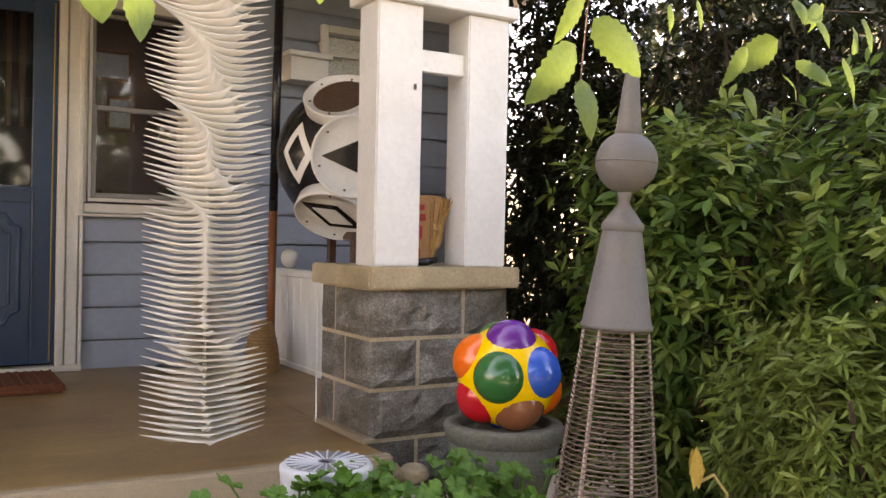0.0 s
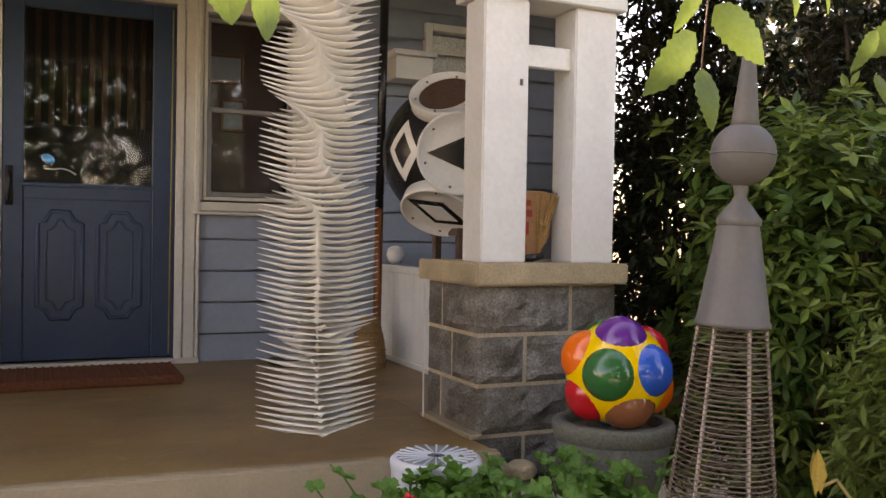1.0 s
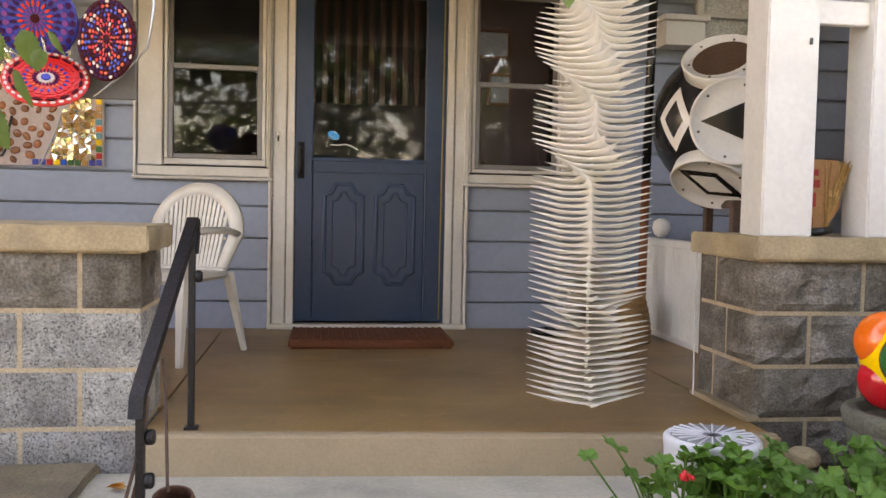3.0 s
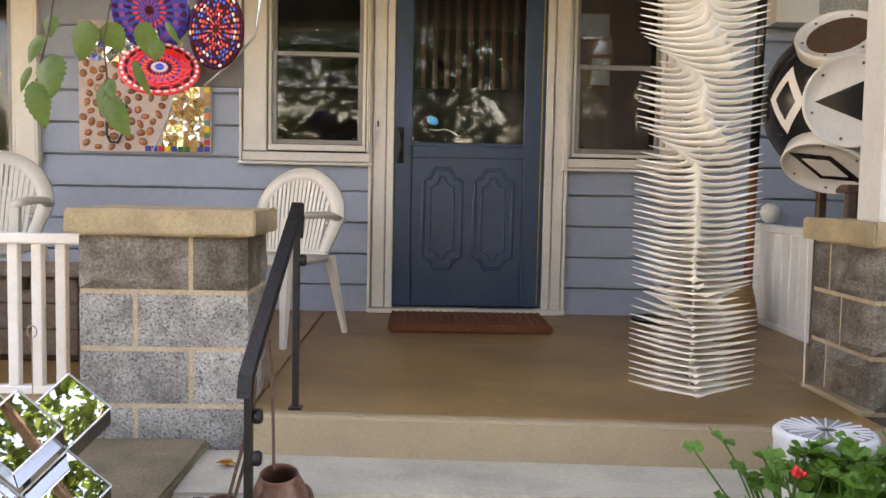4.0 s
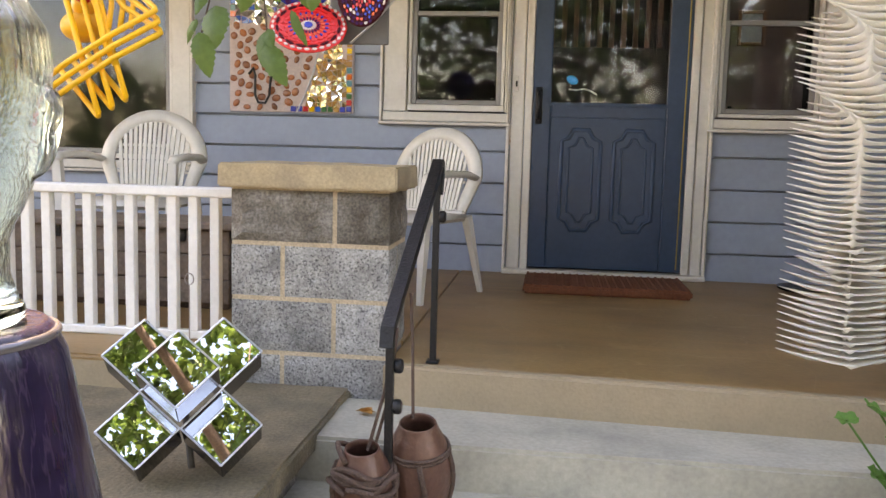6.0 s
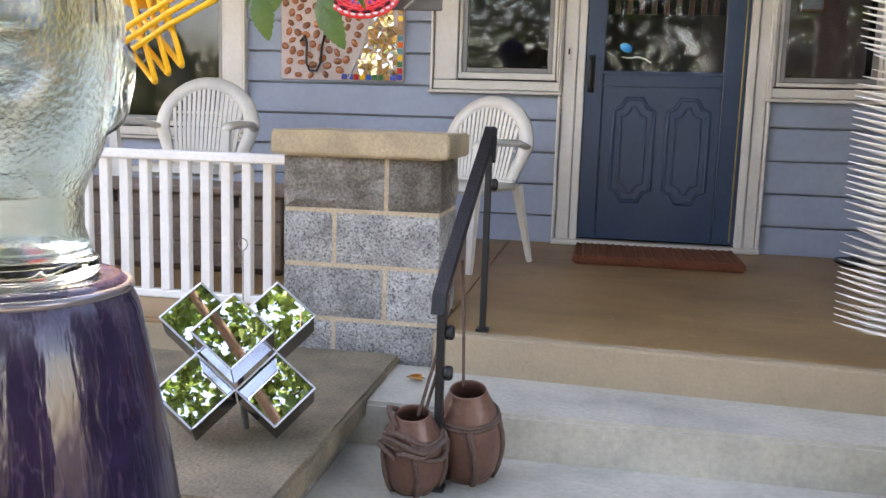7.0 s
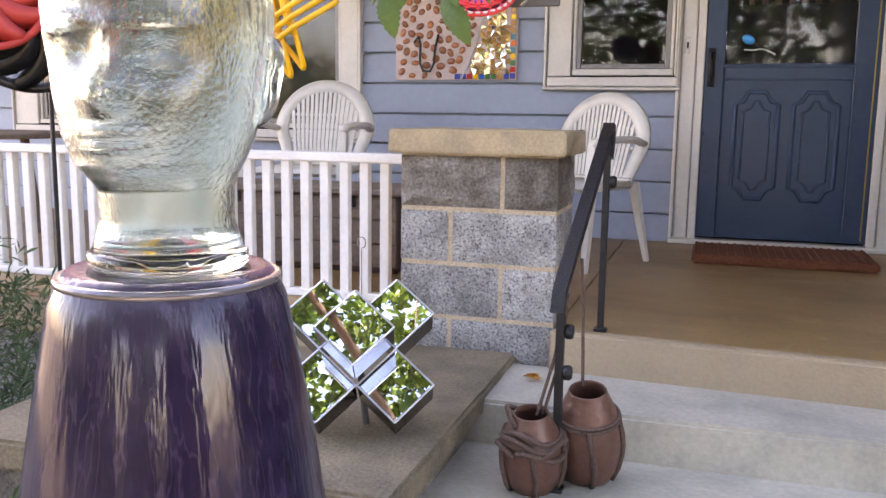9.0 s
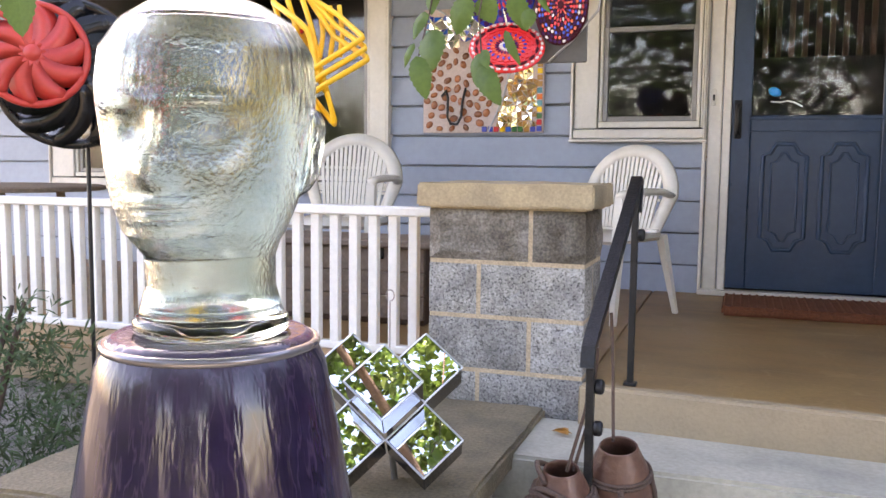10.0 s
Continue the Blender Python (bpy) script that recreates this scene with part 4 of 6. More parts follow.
        bm = tube(bmesh.new(), [(s * 0.255, -0.25, 0.0), (s * 0.265, -0.24, 0.40), (s * 0.275, -0.24, 0.62)], [0.018, 0.032, 0.026], 4)
        part("leg", bm, CHAIR, c)
        bm = tube(bmesh.new(), [(s * 0.265, 0.30, 0.0), (s * 0.235, 0.19, 0.41)], [0.016, 0.03], 4)
        part("leg", bm, CHAIR, c)
    return c


chair = resin_chair()
tagged(chair, "white moulded resin armchair behind the stone pier")
chair.matrix_basis = pose(-0.775, 4.02, 0, 0, 0, -26)
other = copy_thing(chair, pose(-2.235, 3.97, 0, 0, 0, 5) @ Matrix.Scale(1.07, 4))
tagged(other, "white moulded resin armchair behind the white railing")

# ---- chest and table behind the railing ----
ch = thing("wooden_chest", (-2.0, 3.6, 0), "weathered brown plank chest behind the railing", "chest")
for i in range(3):
    part("board", slab(-2.55, -1.47, 3.31, 3.335, 0.03 + i * 0.112, 0.138 + i * 0.112, 0.004), TABLEWOOD, ch)
part("lid", slab(-2.6, -1.42, 3.28, 3.66, 0.365, 0.40, 0.008), TABLEWOOD, ch)
part("body", slab(-2.54, -1.48, 3.335, 3.62, 0.001, 0.365, 0.004), BROWN, ch)
for x in (-2.3, -1.7):
    part("hinge", slab(x - 0.03, x + 0.03, 3.302, 3.312, 0.31, 0.375, 0.002), BLACK, ch)
tb = thing("side_table", (-4.3, 3.6, 0), "round brown wooden table behind the railing", "table")
part("tabletop", lathe(bmesh.new(), [(0.60, 0.575), (0.625, 0.58), (0.625, 0.60), (0.6, 0.607)], (-4.30, 3.6, 0), 40), TABLEWOOD, tb)
for k in range(4):
    a = k * math.pi / 2 + 0.7
    part("leg", tube(bmesh.new(), [(-4.3 + 0.42 * math.cos(a), 3.6 + 0.42 * math.sin(a), 0.0), (-4.3 + 0.36 * math.cos(a), 3.6 + 0.36 * math.sin(a), 0.58)], 0.025, 8), TABLEWOOD, tb)

# ---- white railing ----
rl = thing("porch_railing", (-3.2, 2.75, 0), "white painted wooden porch railing with square balusters", "railing")
part("top_rail", slab(-5.6, -1.19, 2.715, 2.785, 0.549, 0.586, 0.006), WHITE, rl)
part("bottom_rail", slab(-5.6, -1.19, 2.73, 2.775, 0.001, 0.034, 0.005), WHITE, rl)
first = None
for i in range(50):
    x = -1.305 - i * 0.0852
    if first is None:
        first = part("baluster", slab(-0.0185, 0.0185, -0.019, 0.019, 0.032, 0.552, 0.003), WHITE, rl)
        ob = first
    else:
        ob = new("baluster", first.data)
    ob.matrix_basis = pose(x, 2.75, 0, 0, 0, 1.5 * noise.noise(Vector((i * 1.7, 0, 0))))
    hang(ob, rl)

# ---- cheek wall with its ledge ----
tagged(link("ledge_wall", slab(-1.95, -0.79, 1.36, 2.59, -1.0, -0.18, 0.01), DARKBLOCK), "dark stone cheek wall beside the steps", "wall", kind="structure")
bm = bmesh.new()
box(bm, -2.0, -0.735, 1.30, 2.592, -0.19, -0.112)
bmesh.ops.subdivide_edges(bm, edges=[e for e in bm.edges if e.calc_length() > 0.2], cuts=14, use_grid_fill=True)
sharp = [e for e in bm.edges if len(e.link_faces) == 2 and e.calc_face_angle() > 1]
bmesh.ops.bevel(bm, geom=sharp, offset=0.01, segments=2, affect="EDGES")
for v in bm.verts:
    v.co += 0.005 * noise.noise_vector(v.co * 10) + 0.003 * noise.noise_vector(v.co * 35)
tagged(link("ledge", bm, material("ledge_concrete", (0.20, 0.155, 0.095), 0.85, vary=0.3, scale=5, fine=90, bump=0.5, second=(0.10, 0.085, 0.055), amount=0.8)), "worn brown concrete ledge beside the steps", "ledge", kind="structure")

# ---- iron handrail ----
hr = thing("handrail", (-0.44, 2.2, -0.44), "black wrought iron handrail down the porch steps", "handrail")


def bar(bm, pts, w, h):
    rings = []
    pts = [Vector(p) for p in pts]
    for i, p in enumerate(pts):
        d = (pts[min(i + 1, len(pts) - 1)] - pts[max(i - 1, 0)]).normalized()
        sx = Vector((1, 0, 0))
        up = d.cross(sx).normalized()
        rings.append([bm.verts.new(p + sx * a * w / 2 + up * b * h / 2) for a, b in ((-1, -1), (1, -1), (1, 1), (-1, 1))])
    for a, b in zip(rings, rings[1:]):
        for j in range(4):
            bm.faces.new((a[j], a[(j + 1) % 4], b[(j + 1) % 4], b[j]))
    bm.faces.new(rings[0][::-1])
    bm.faces.new(rings[-1])
    bmesh.ops.recalc_face_normals(bm, faces=bm.faces[:])
    return bm


part("rail", bar(bmesh.new(), [(-0.44, 2.60, 0.60), (-0.44, 2.635, 0.665), (-0.44, 2.63, 0.70), (-0.44, 2.59, 0.706), (-0.44, 2.55, 0.685), (-0.456, 1.86, 0.315), (-0.457, 1.80, 0.28), (-0.457, 1.785, 0.232)], 0.036, 0.026), IRON, hr, "flat moulded rail with a scrolled end")
part("under_bar", bar(bmesh.new(), [(-0.44, 2.58, 0.652), (-0.456, 1.84, 0.268)], 0.022, 0.012), IRON, hr)
for x, y, z0, z1 in ((-0.44, 2.584, 0.0, 0.69), (-0.457, 1.84, -0.275, 0.29)):
    part("post", slab(x - 0.011, x + 0.011, y - 0.012, y + 0.012, z0 + 0.001, z1, 0.002), IRON, hr)
    part("foot_plate", slab(x - 0.022, x + 0.022, y - 0.024, y + 0.024, z0, z0 + 0.01, 0.002), IRON, hr)
for y, z in ((2.59, 0.52), (1.86, 0.17), (1.85, 0.06)):
    bm = lathe(bmesh.new(), [(0.016, -0.012), (0.021, -0.006), (0.021, 0.006), (0.016, 0.012)], n=12)
    bmesh.ops.transform(bm, matrix=pose(-0.418 if y > 2 else -0.435, y - 0.01, z, 0, 90, 0), verts=bm.verts[:])
    part("boss", bm, IRON, hr, "", True)

# ---- clay jugs hung with rope by the rail ----
ROPE = material("dark_rope", (0.10, 0.06, 0.045), 0.9, vary=0.3, scale=30, fine=150, bump=0.6)


def jug(x, y, z, r, h, label, tilt, wrapped):
    j = thing("clay_jug", (x, y, z), label, "jug", "jugs by the rail")
    m = pose(x, y, z, tilt, 0, 0)
    prof = [(0.35, 0.0), (0.66, 0.01), (0.84, 0.12), (0.96, 0.28), (1.0, 0.44), (0.97, 0.60), (0.86, 0.75), (0.72, 0.86), (0.62, 0.93), (0.575, 0.97), (0.56, 0.99), (0.53, 1.0), (0.50, 0.985), (0.55, 0.9), (0.75, 0.75), (0.88, 0.55), (0.8, 0.2), (0.3, 0.06)]
    bm = lathe(bmesh.new(), [(a * r, b * h) for a, b in prof], n=36)
    bmesh.ops.transform(bm, matrix=m, verts=bm.verts[:])
    part("body", bm, CLAY, j, "", True)

    def ringr(f):
        return float(np.interp(f, [p[1] for p in prof[:12]], [p[0] for p in prof[:12]])) * r + 0.004
    bm = bmesh.new()
    for f in (0.70, 0.735):
        tube(bm, [m @ Vector((ringr(f) * math.cos(k / 16 * math.pi), ringr(f) * math.sin(k / 16 * math.pi), f * h)) for k in range(32)], 0.0055, 6, True)
    part("rope_collar", bm, ROPE, j, "twisted rope collar", True)
    for k in range(5):
        a = k * 2 * math.pi / 5 - 1.3
        bm = tube(bmesh.new(), [m @ Vector((ringr(f) * math.cos(a + 0.1 * math.sin(f * 6)), ringr(f) * math.sin(a + 0.1 * math.sin(f * 6)), f * h)) for f in (0.02, 0.15, 0.3, 0.42, 0.55, 0.70)], 0.009, 6)
        part("strap", bm, ROPE, j, "dark leather strap", True)
    if wrapped:
        rr = random.Random(8)
        bm = bmesh.new()
        for k in range(7):
            f0 = 0.55 + 0.4 * rr.random()
            a0 = rr.random() * 6.3
            tube(bm, [m @ Vector(((ringr(min(0.98, f0 + 0.06 * math.sin(i))) + 0.006) * math.cos(a0 + i * 0.35), (ringr(f0) + 0.006) * math.sin(a0 + i * 0.35), (f0 + 0.08 * math.sin(i * 0.9 + k)) * h)) for i in range(9)], 0.008, 6)
        tagged(part("wrapping", bm, ROPE, j, "loose strips of dark bark wrapping", True), kind="stuff")
    return j


jug(-0.386, 1.96, -0.275, 0.094, 0.285, "copper-brown clay jug with dark straps beside the handrail", 13, False)
jug(-0.520, 1.84, -0.275, 0.085, 0.235, "wrapped brown clay jug behind the handrail", 11, True)
cord = thing("jug_rope", (-0.43, 1.9, 0.05), "two thin ropes from the handrail to the jugs", "rope")
part("strand", tube(bmesh.new(), [(-0.43, 2.0, 0.345), (-0.42, 1.99, 0.2), (-0.405, 1.93, 0.0)], 0.005, 6), ROPE, cord)
part("strand", tube(bmesh.new(), [(-0.445, 1.86, 0.27), (-0.47, 1.84, 0.10), (-0.51, 1.82, -0.06)], 0.005, 6), ROPE, cord)
part("strand", tube(bmesh.new(), [(-0.445, 1.87, 0.27), (-0.455, 1.85, 0.10), (-0.495, 1.83, -0.06)], 0.005, 6), ROPE, cord)


# ---- cross of mirrored boxes ----
def mirror_cross(c, s, n, spin):
    n = Vector(n).normalized()
    u = Vector((0, 0, 1)).cross(n).normalized()
    v = n.cross(u)
    u2 = u * math.cos(spin) + v * math.sin(spin)
    v2 = n.cross(u2)
    c = Vector(c)
    t = thing("mirror_cross", (c.x, c.y, -0.112), "cross of five silver mirror boxes on the ledge", "garden ornament")
    # Sides coloured darker than the faces, in place of dark reflections.
    SIDE = plain("box_side_mirror", (0.15, 0.15, 0.16), 0.08, 1.0, bump=0.0)
    EDGE_M = plain("foil_edge", (0.72, 0.75, 0.80), 0.3, 0.9)
    a, b = (u2 + v2) / math.sqrt(2), (v2 - u2) / math.sqrt(2)
    for ia, ib, lift in ((0, 0, 1), (1, 0, 0), (-1, 0, 0), (0, 1, 0), (0, -1, 0)):
        o = c + (a * ia + b * ib) * s * 1.0 + n * lift * s * 1.027
        m = Matrix((a, b, n)).transposed().to_4x4()
        m = Matrix.Translation(o) @ m
        h = s / 2 - 0.001
        bm = slab(-h, h, -h, h, -0.11, -0.004, 0.002)
        bmesh.ops.transform(bm, matrix=m, verts=bm.verts[:])
        bx = part("box", bm, SIDE, t, "mirrored box sides, darkened in place of dark reflections")
        bm = slab(-h + 0.004, h - 0.004, -h + 0.004, h - 0.004, -0.004, 0.0, 0)
        for vv in bm.verts:
            vv.co.z += 0.0
        bmesh.ops.transform(bm, matrix=m, verts=bm.verts[:])
        part("mirror_face", bm, MIRROR, bx, "clear mirror tile")
        bm = bmesh.new()
        for q in range(4):
            ca, cb = ((-h, -h), (h, -h), (h, h), (-h, h))[q], ((h, -h), (h, h), (-h, h), (-h, -h))[q]
            tube(bm, [m @ Vector((*ca, -0.001)), m @ Vector((*cb, -0.001))], 0.0028, 6)
        part("edge_strip", bm, EDGE_M, bx, "bright foil edging")
    foot = c - v * s * 1.1 - n * 0.06
    part("prop", tube(bmesh.new(), [c - n * 0.09, (c.x, c.y + 0.06, -0.111)], 0.01, 8), GREY, t)
    return t


mirror_cross((-0.971, 1.675, 0.1185), 0.1446, (0.258, -0.762, 0.594), 0.008)

# ---- shepherd hook of wire ----
hk = thing("wire_hook", (-1.30, 2.41, -0.06), "thin dark wire garden hook beside the pier", "hook")
part("stem", tube(bmesh.new(), [(-1.262, 2.40, -0.112), (-1.262, 2.40, 0.27)] + [(-1.262 + 0.016 * math.sin(k / 6 * math.pi), 2.40, 0.289 - 0.02 * math.cos(k / 6 * math.pi)) for k in range(1, 12)], 0.0022, 6), WIRE, hk)


# ---- stool and bed ----
sl = thing("garden_stool", (1.152, 2.0, -0.275), "white plastic stool with a radial ribbed round seat", "stool")
STOOL = plain("stool_plastic", (0.50, 0.51, 0.52), 0.45)
part("body", lathe(bmesh.new(), [(0.125, -0.274), (0.13, -0.2), (0.14, 0.07), (0.143, 0.085), (0.143, 0.1), (0.135, 0.108), (0.12, 0.108)], (1.152, 2.0, 0), 36), STOOL, sl, "", True)
part("seat", lathe(bmesh.new(), [(0.123, 0.106), (0.12, 0.112), (0.02, 0.108)], (1.152, 2.0, 0), 36), plain("stool_grey", (0.20, 0.21, 0.22), 0.5), sl)
bm = bmesh.new()
for k in range(22):
    a = k * 2 * math.pi / 22
    tube(bm, [(1.152 + 0.03 * math.cos(a), 2.0 + 0.03 * math.sin(a), 0.112), (1.152 + 0.125 * math.cos(a), 2.0 + 0.125 * math.sin(a), 0.114)], 0.003, 5)
part("radial_ribs", bm, STOOL, sl)

# ---- stones at the foot of the pier ----
for x, y, r, seed in ((1.60, 2.46, 0.062, 3), (1.70, 2.44, 0.055, 8)):
    fs = thing("field_stone", (x, y, -0.135), "rough tan field stone lying at the foot of the pier", "stone", "stones by the pier")
    bm = bmesh.new()
    bmesh.ops.create_icosphere(bm, subdivisions=4, radius=r)
    for v in bm.verts:
        v.co *= 1 + 0.22 * noise.fractal(v.co * 14 + Vector((seed, 0, 0)), 0.9, 2.0, 3)
        v.co = Vector((x + v.co.x, y + v.co.y, max(-0.1345, -0.095 + v.co.z * 0.75)))
    part("stone", bm, CAP, fs, "", True)

# ---- glass head on a dark pot ----
HX, HY, HZ = -0.489, 0.163, 0.628
pt = thing("dark_pot", (HX, HY, -0.68), "tall glossy purple-brown inverted pot carrying the glass head", "pot")
POT = material("aubergine_glaze", (0.016, 0.011, 0.030), 0.1, 0.0, vary=0.25, scale=6, fine=40, bump=0.0, second=(0.05, 0.038, 0.055), amount=0.7, spec=0.4, coat=0.0)
# Paler upright streaks painted in place of reflections, with fine relief.
streaked(POT, (120, 120, 2.6), (0, 0, 0), (0.06, 0.04, 0.075), 0.55, 0.04, 0.5, 0.22)
prof = [(0.250, -0.68), (0.235, -0.4), (0.185, 0.0), (0.130, 0.34), (0.110, 0.48), (0.0935, 0.572), (0.089, 0.594), (0.0835, 0.606), (0.080, 0.613), (0.075, 0.617), (0.07, 0.6165), (0.02, 0.6165)]
part("body", lathe(bmesh.new(), prof, (HX, HY, 0), 64), POT, pt, "", True)
bm = tube(bmesh.new(), [(HX + 0.0815 * math.cos(k / 32 * math.pi), HY + 0.0815 * math.sin(k / 32 * math.pi), 0.609) for k in range(64)], 0.004, 8, True)
part("rim", bm, plain("rim_glaze", (0.16, 0.15, 0.16), 0.15, 0.5), pt, "pale shiny worn rim", True)
part("glass_base", lathe(bmesh.new(), [(0.058, 0.6175), (0.060, 0.621), (0.060, 0.629), (0.056, 0.6325)], (HX, HY, 0), 48), glass("base_glass", (0.86, 0.95, 0.88)), pt, "thick pale glass foot", True)


def glass_head(at, face, scale, label):
    H = [0, .02, .045, .056, .066, .085, .11, .135, .155, .175, .20, .222, .236, .2435, .246]
    F = [.056, .050, .053, .072, .083, .087, .087, .084, .088, .089, .084, .067, .044, .020, .001]
    B = [.056, .052, .054, .056, .058, .064, .078, .090, .096, .098, .094, .076, .050, .022, .001]
    S = [.056, .050, .050, .054, .060, .068, .074, .078, .080, .0805, .078, .064, .043, .019, .001]
    n, k = 110, 128

    def g(x, c, w):
        return math.exp(-((x - c) / w) ** 2)

    def surface(shrink, detail):
        grid = []
        for i in range(n + 1):
            h = 0.246 * i / n
            f, b, s = (float(np.interp(h, H, q)) for q in (F, B, S))
            row = []
            for j in range(k):
                a = 2 * math.pi * j / k
                ca, sa = math.cos(a), math.sin(a)
                fx = f if ca > 0 else b
                r = 1 / math.sqrt((ca / fx) ** 2 + (sa / s) ** 2)
                t = math.atan2(sa, ca)
                if detail:
                    r += 0.028 * g(t, 0, 0.14) * g(h, .113, .013) + 0.011 * g(t, 0, 0.10) * g(h, .135, .022)
                    r -= 0.016 * (g(t, .42, .20) + g(t, -.42, .20)) * g(h, .141, .012)
                    r += 0.004 * (g(t, .42, .12) + g(t, -.42, .12)) * g(h, .139, .006)
                    r += 0.008 * (g(t, .40, .28) + g(t, -.40, .28)) * g(h, .158, .006)
                    r += 0.007 * g(t, 0, .22) * (g(h, .088, .005) + g(h, .0785, .005)) - 0.003 * g(t, 0, .25) * g(h, .083, .003)
                    r += 0.005 * g(t, 0, .2) * g(h, .062, .008)
                    for sg in (1, -1):
                        e = (t - sg * 1.75) / 0.20
                        z = (h - .125) / .034
                        q = e * e + z * z
                        r += 0.014 * max(0.0, 1 - q) ** 0.5 - 0.007 * math.exp(-q * 6)
                    if h > .15:
                        r += 0.0012 * math.sin(a * 46) * min(1, (h - .15) / .03) * (0.3 if ca > 0.4 else 1)
                r = max(0.0004, r - shrink)
                row.append((r * ca, r * sa, h - (shrink if i == n else 0) + (shrink * 1.2 if i == 0 else 0) - (shrink * 0.6 if h > 0.22 else 0)))
            grid.append(row)
        return grid
    bm = bmesh.new()
    for shrink, flip in ((0.0, False), (0.006, True)):
        vs = [[bm.verts.new(p) for p in row] for row in surface(shrink, True)]
        for i in range(n):
            for j in range(k):
                q = (vs[i][j], vs[i][(j + 1) % k], vs[i + 1][(j + 1) % k], vs[i + 1][j])
                bm.faces.new(q[::-1] if flip else q)
        bm.faces.new(vs[0] if flip else vs[0][::-1])
        bm.faces.new(vs[-1][::-1] if flip else vs[-1])
    bmesh.ops.transform(bm, matrix=pose(*at, 0, 0, face) @ Matrix.Scale(scale, 4), verts=bm.verts[:])
    return tagged(link("mannequin_bust", bm, glass("head_glass", (0.80, 0.87, 0.82), 0.01, 0.09, 1.45, 60.0), None, "", True), label, "statue")


glass_head((HX, HY, 0.6335), -79, 1.0, "clear pale green glass mannequin head on the dark pot")


# ---- decorated plates on a stand ----
def plate(c, normal, r, colours, tiles, label, tilt=0.0):
    p = thing("decorated_plate", c, label, "plate", "hanging plates")
    c, nn = Vector(c), Vector(normal).normalized()
    part("back", disc(bmesh.new(), c - nn * 0.008, nn, r, 0.008), colours[0], p, "", True)
    q = Matrix.Translation(c) @ nn.to_track_quat("Z", "Y").to_matrix().to_4x4()
    edges = np.linspace(0.97, 0.10, len(tiles) + 1)
    for i, (count, mi, gap) in enumerate(tiles):
        o, n2 = edges[i] * r, edges[i + 1] * r
        mats = mi if isinstance(mi, tuple) else (mi,)
        meshes = [bmesh.new() for _ in mats]
        for k in range(count):
            bm = meshes[(k * 5 + k * k // 3) % len(mats)]
            a0, a1 = (k + gap) * 2 * math.pi / count, (k + 1 - gap) * 2 * math.pi / count
            am = (a0 + a1) / 2
            pts = [(n2 * 1.03, am - (am - a0) * 0.5), ((o + n2) / 2, a0), (o * 0.985, am - (am - a0) * 0.4), (o * 0.985, am + (am - a0) * 0.4), ((o + n2) / 2, a1), (n2 * 1.03, am + (am - a0) * 0.5)]
            vs = [bm.verts.new(q @ Vector((rr * math.cos(a), rr * math.sin(a), 0.0035))) for rr, a in pts]
            f = bm.faces.new(vs)
            e = bmesh.ops.extrude_face_region(bm, geom=[f])
            bmesh.ops.translate(bm, verts=[v for v in e["geom"] if isinstance(v, bmesh.types.BMVert)], vec=nn * -0.004)
        for bm, mm in zip(meshes, mats):
            bmesh.ops.recalc_face_normals(bm, faces=bm.faces[:])
            tagged(part("tile_ring", bm, colours[mm], p), kind="stuff")
    part("centre_disc", disc(bmesh.new(), c, nn, r * 0.11, 0.006, 20), colours[2], p)
    return p


CREAM = plain("cream_glaze", (0.62, 0.50, 0.42), 0.3)
DKRED = material("dark_red_glaze", (0.055, 0.005, 0.008), 0.5, vary=0.2, fine=200, bump=0.2, spec=0.12)
VIOLET = material("violet_glaze", (0.05, 0.01, 0.065), 0.5, vary=0.2, fine=200, bump=0.2, spec=0.12)
COBALT = plain("cobalt_glaze", (0.02, 0.035, 0.30), 0.25)
TANGERINE = plain("tangerine_glaze", (0.75, 0.10, 0.02), 0.3)
TEAL = plain("teal_glaze", (0.05, 0.22, 0.24), 0.3)
REDG = plain("red_glaze", (0.70, 0.018, 0.012), 0.3)
plate((-0.851, 2.40, 1.14), (0.16, -0.70, 0.66), 0.125, [REDG, REDG, COBALT, DKRED, TANGERINE, VIOLET, CREAM], [(30, 6, .14), (16, 3, .06), (16, 1, .03), (22, 1, .02), (20, 2, .30), (20, 4, .2), (20, 5, .2), (18, 6, .03)], "red round plate with a cobalt and orange ring pattern")
oval = plate((-0.678, 2.42, 1.268), (-0.12, -0.98, 0.05), 0.125, [DKRED, TANGERINE, DKRED, VIOLET, REDG, COBALT, CREAM], [(34, (3, 6, 0), .10), (34, (4, 1, 5, 3), .12), (30, (5, 3, 6), .12), (28, (1, 0, 4, 5), .14), (24, (3, 4), .12), (22, (4, 6, 5), .2), (18, (1, 3), .2), (10, 4, .2)], "dark red oval plate with orange and violet petals")
oval.matrix_basis = oval.matrix_basis @ Matrix.Diagonal((0.74, 1, 1.03, 1))
plate((-0.90, 2.46, 1.33), (-0.1, -0.9, -0.3), 0.13, [COBALT, VIOLET, DKRED, VIOLET, RED, PURPLE], [(26, 3, .1), (22, 5, .1), (22, 3, .2), (18, 4, .2), (14, 5, .15)], "blue and purple round plate behind leaves")
ps = thing("plate_hanger", (-0.78, 2.5, 1.08), "silver wire hanger holding the decorated plates below the porch beam", "hanger")
part("arm", tube(bmesh.new(), [(-0.72, 2.44, 1.09), (-0.64, 2.44, 1.16), (-0.56, 2.44, 1.25), (-0.54, 2.44, 1.38), (-0.58, 2.5, 1.8), (-0.6, 2.575, 2.25)], 0.004, 8), plain("steel_wire", (0.45, 0.45, 0.45), 0.3, 0.9), ps, "", True)
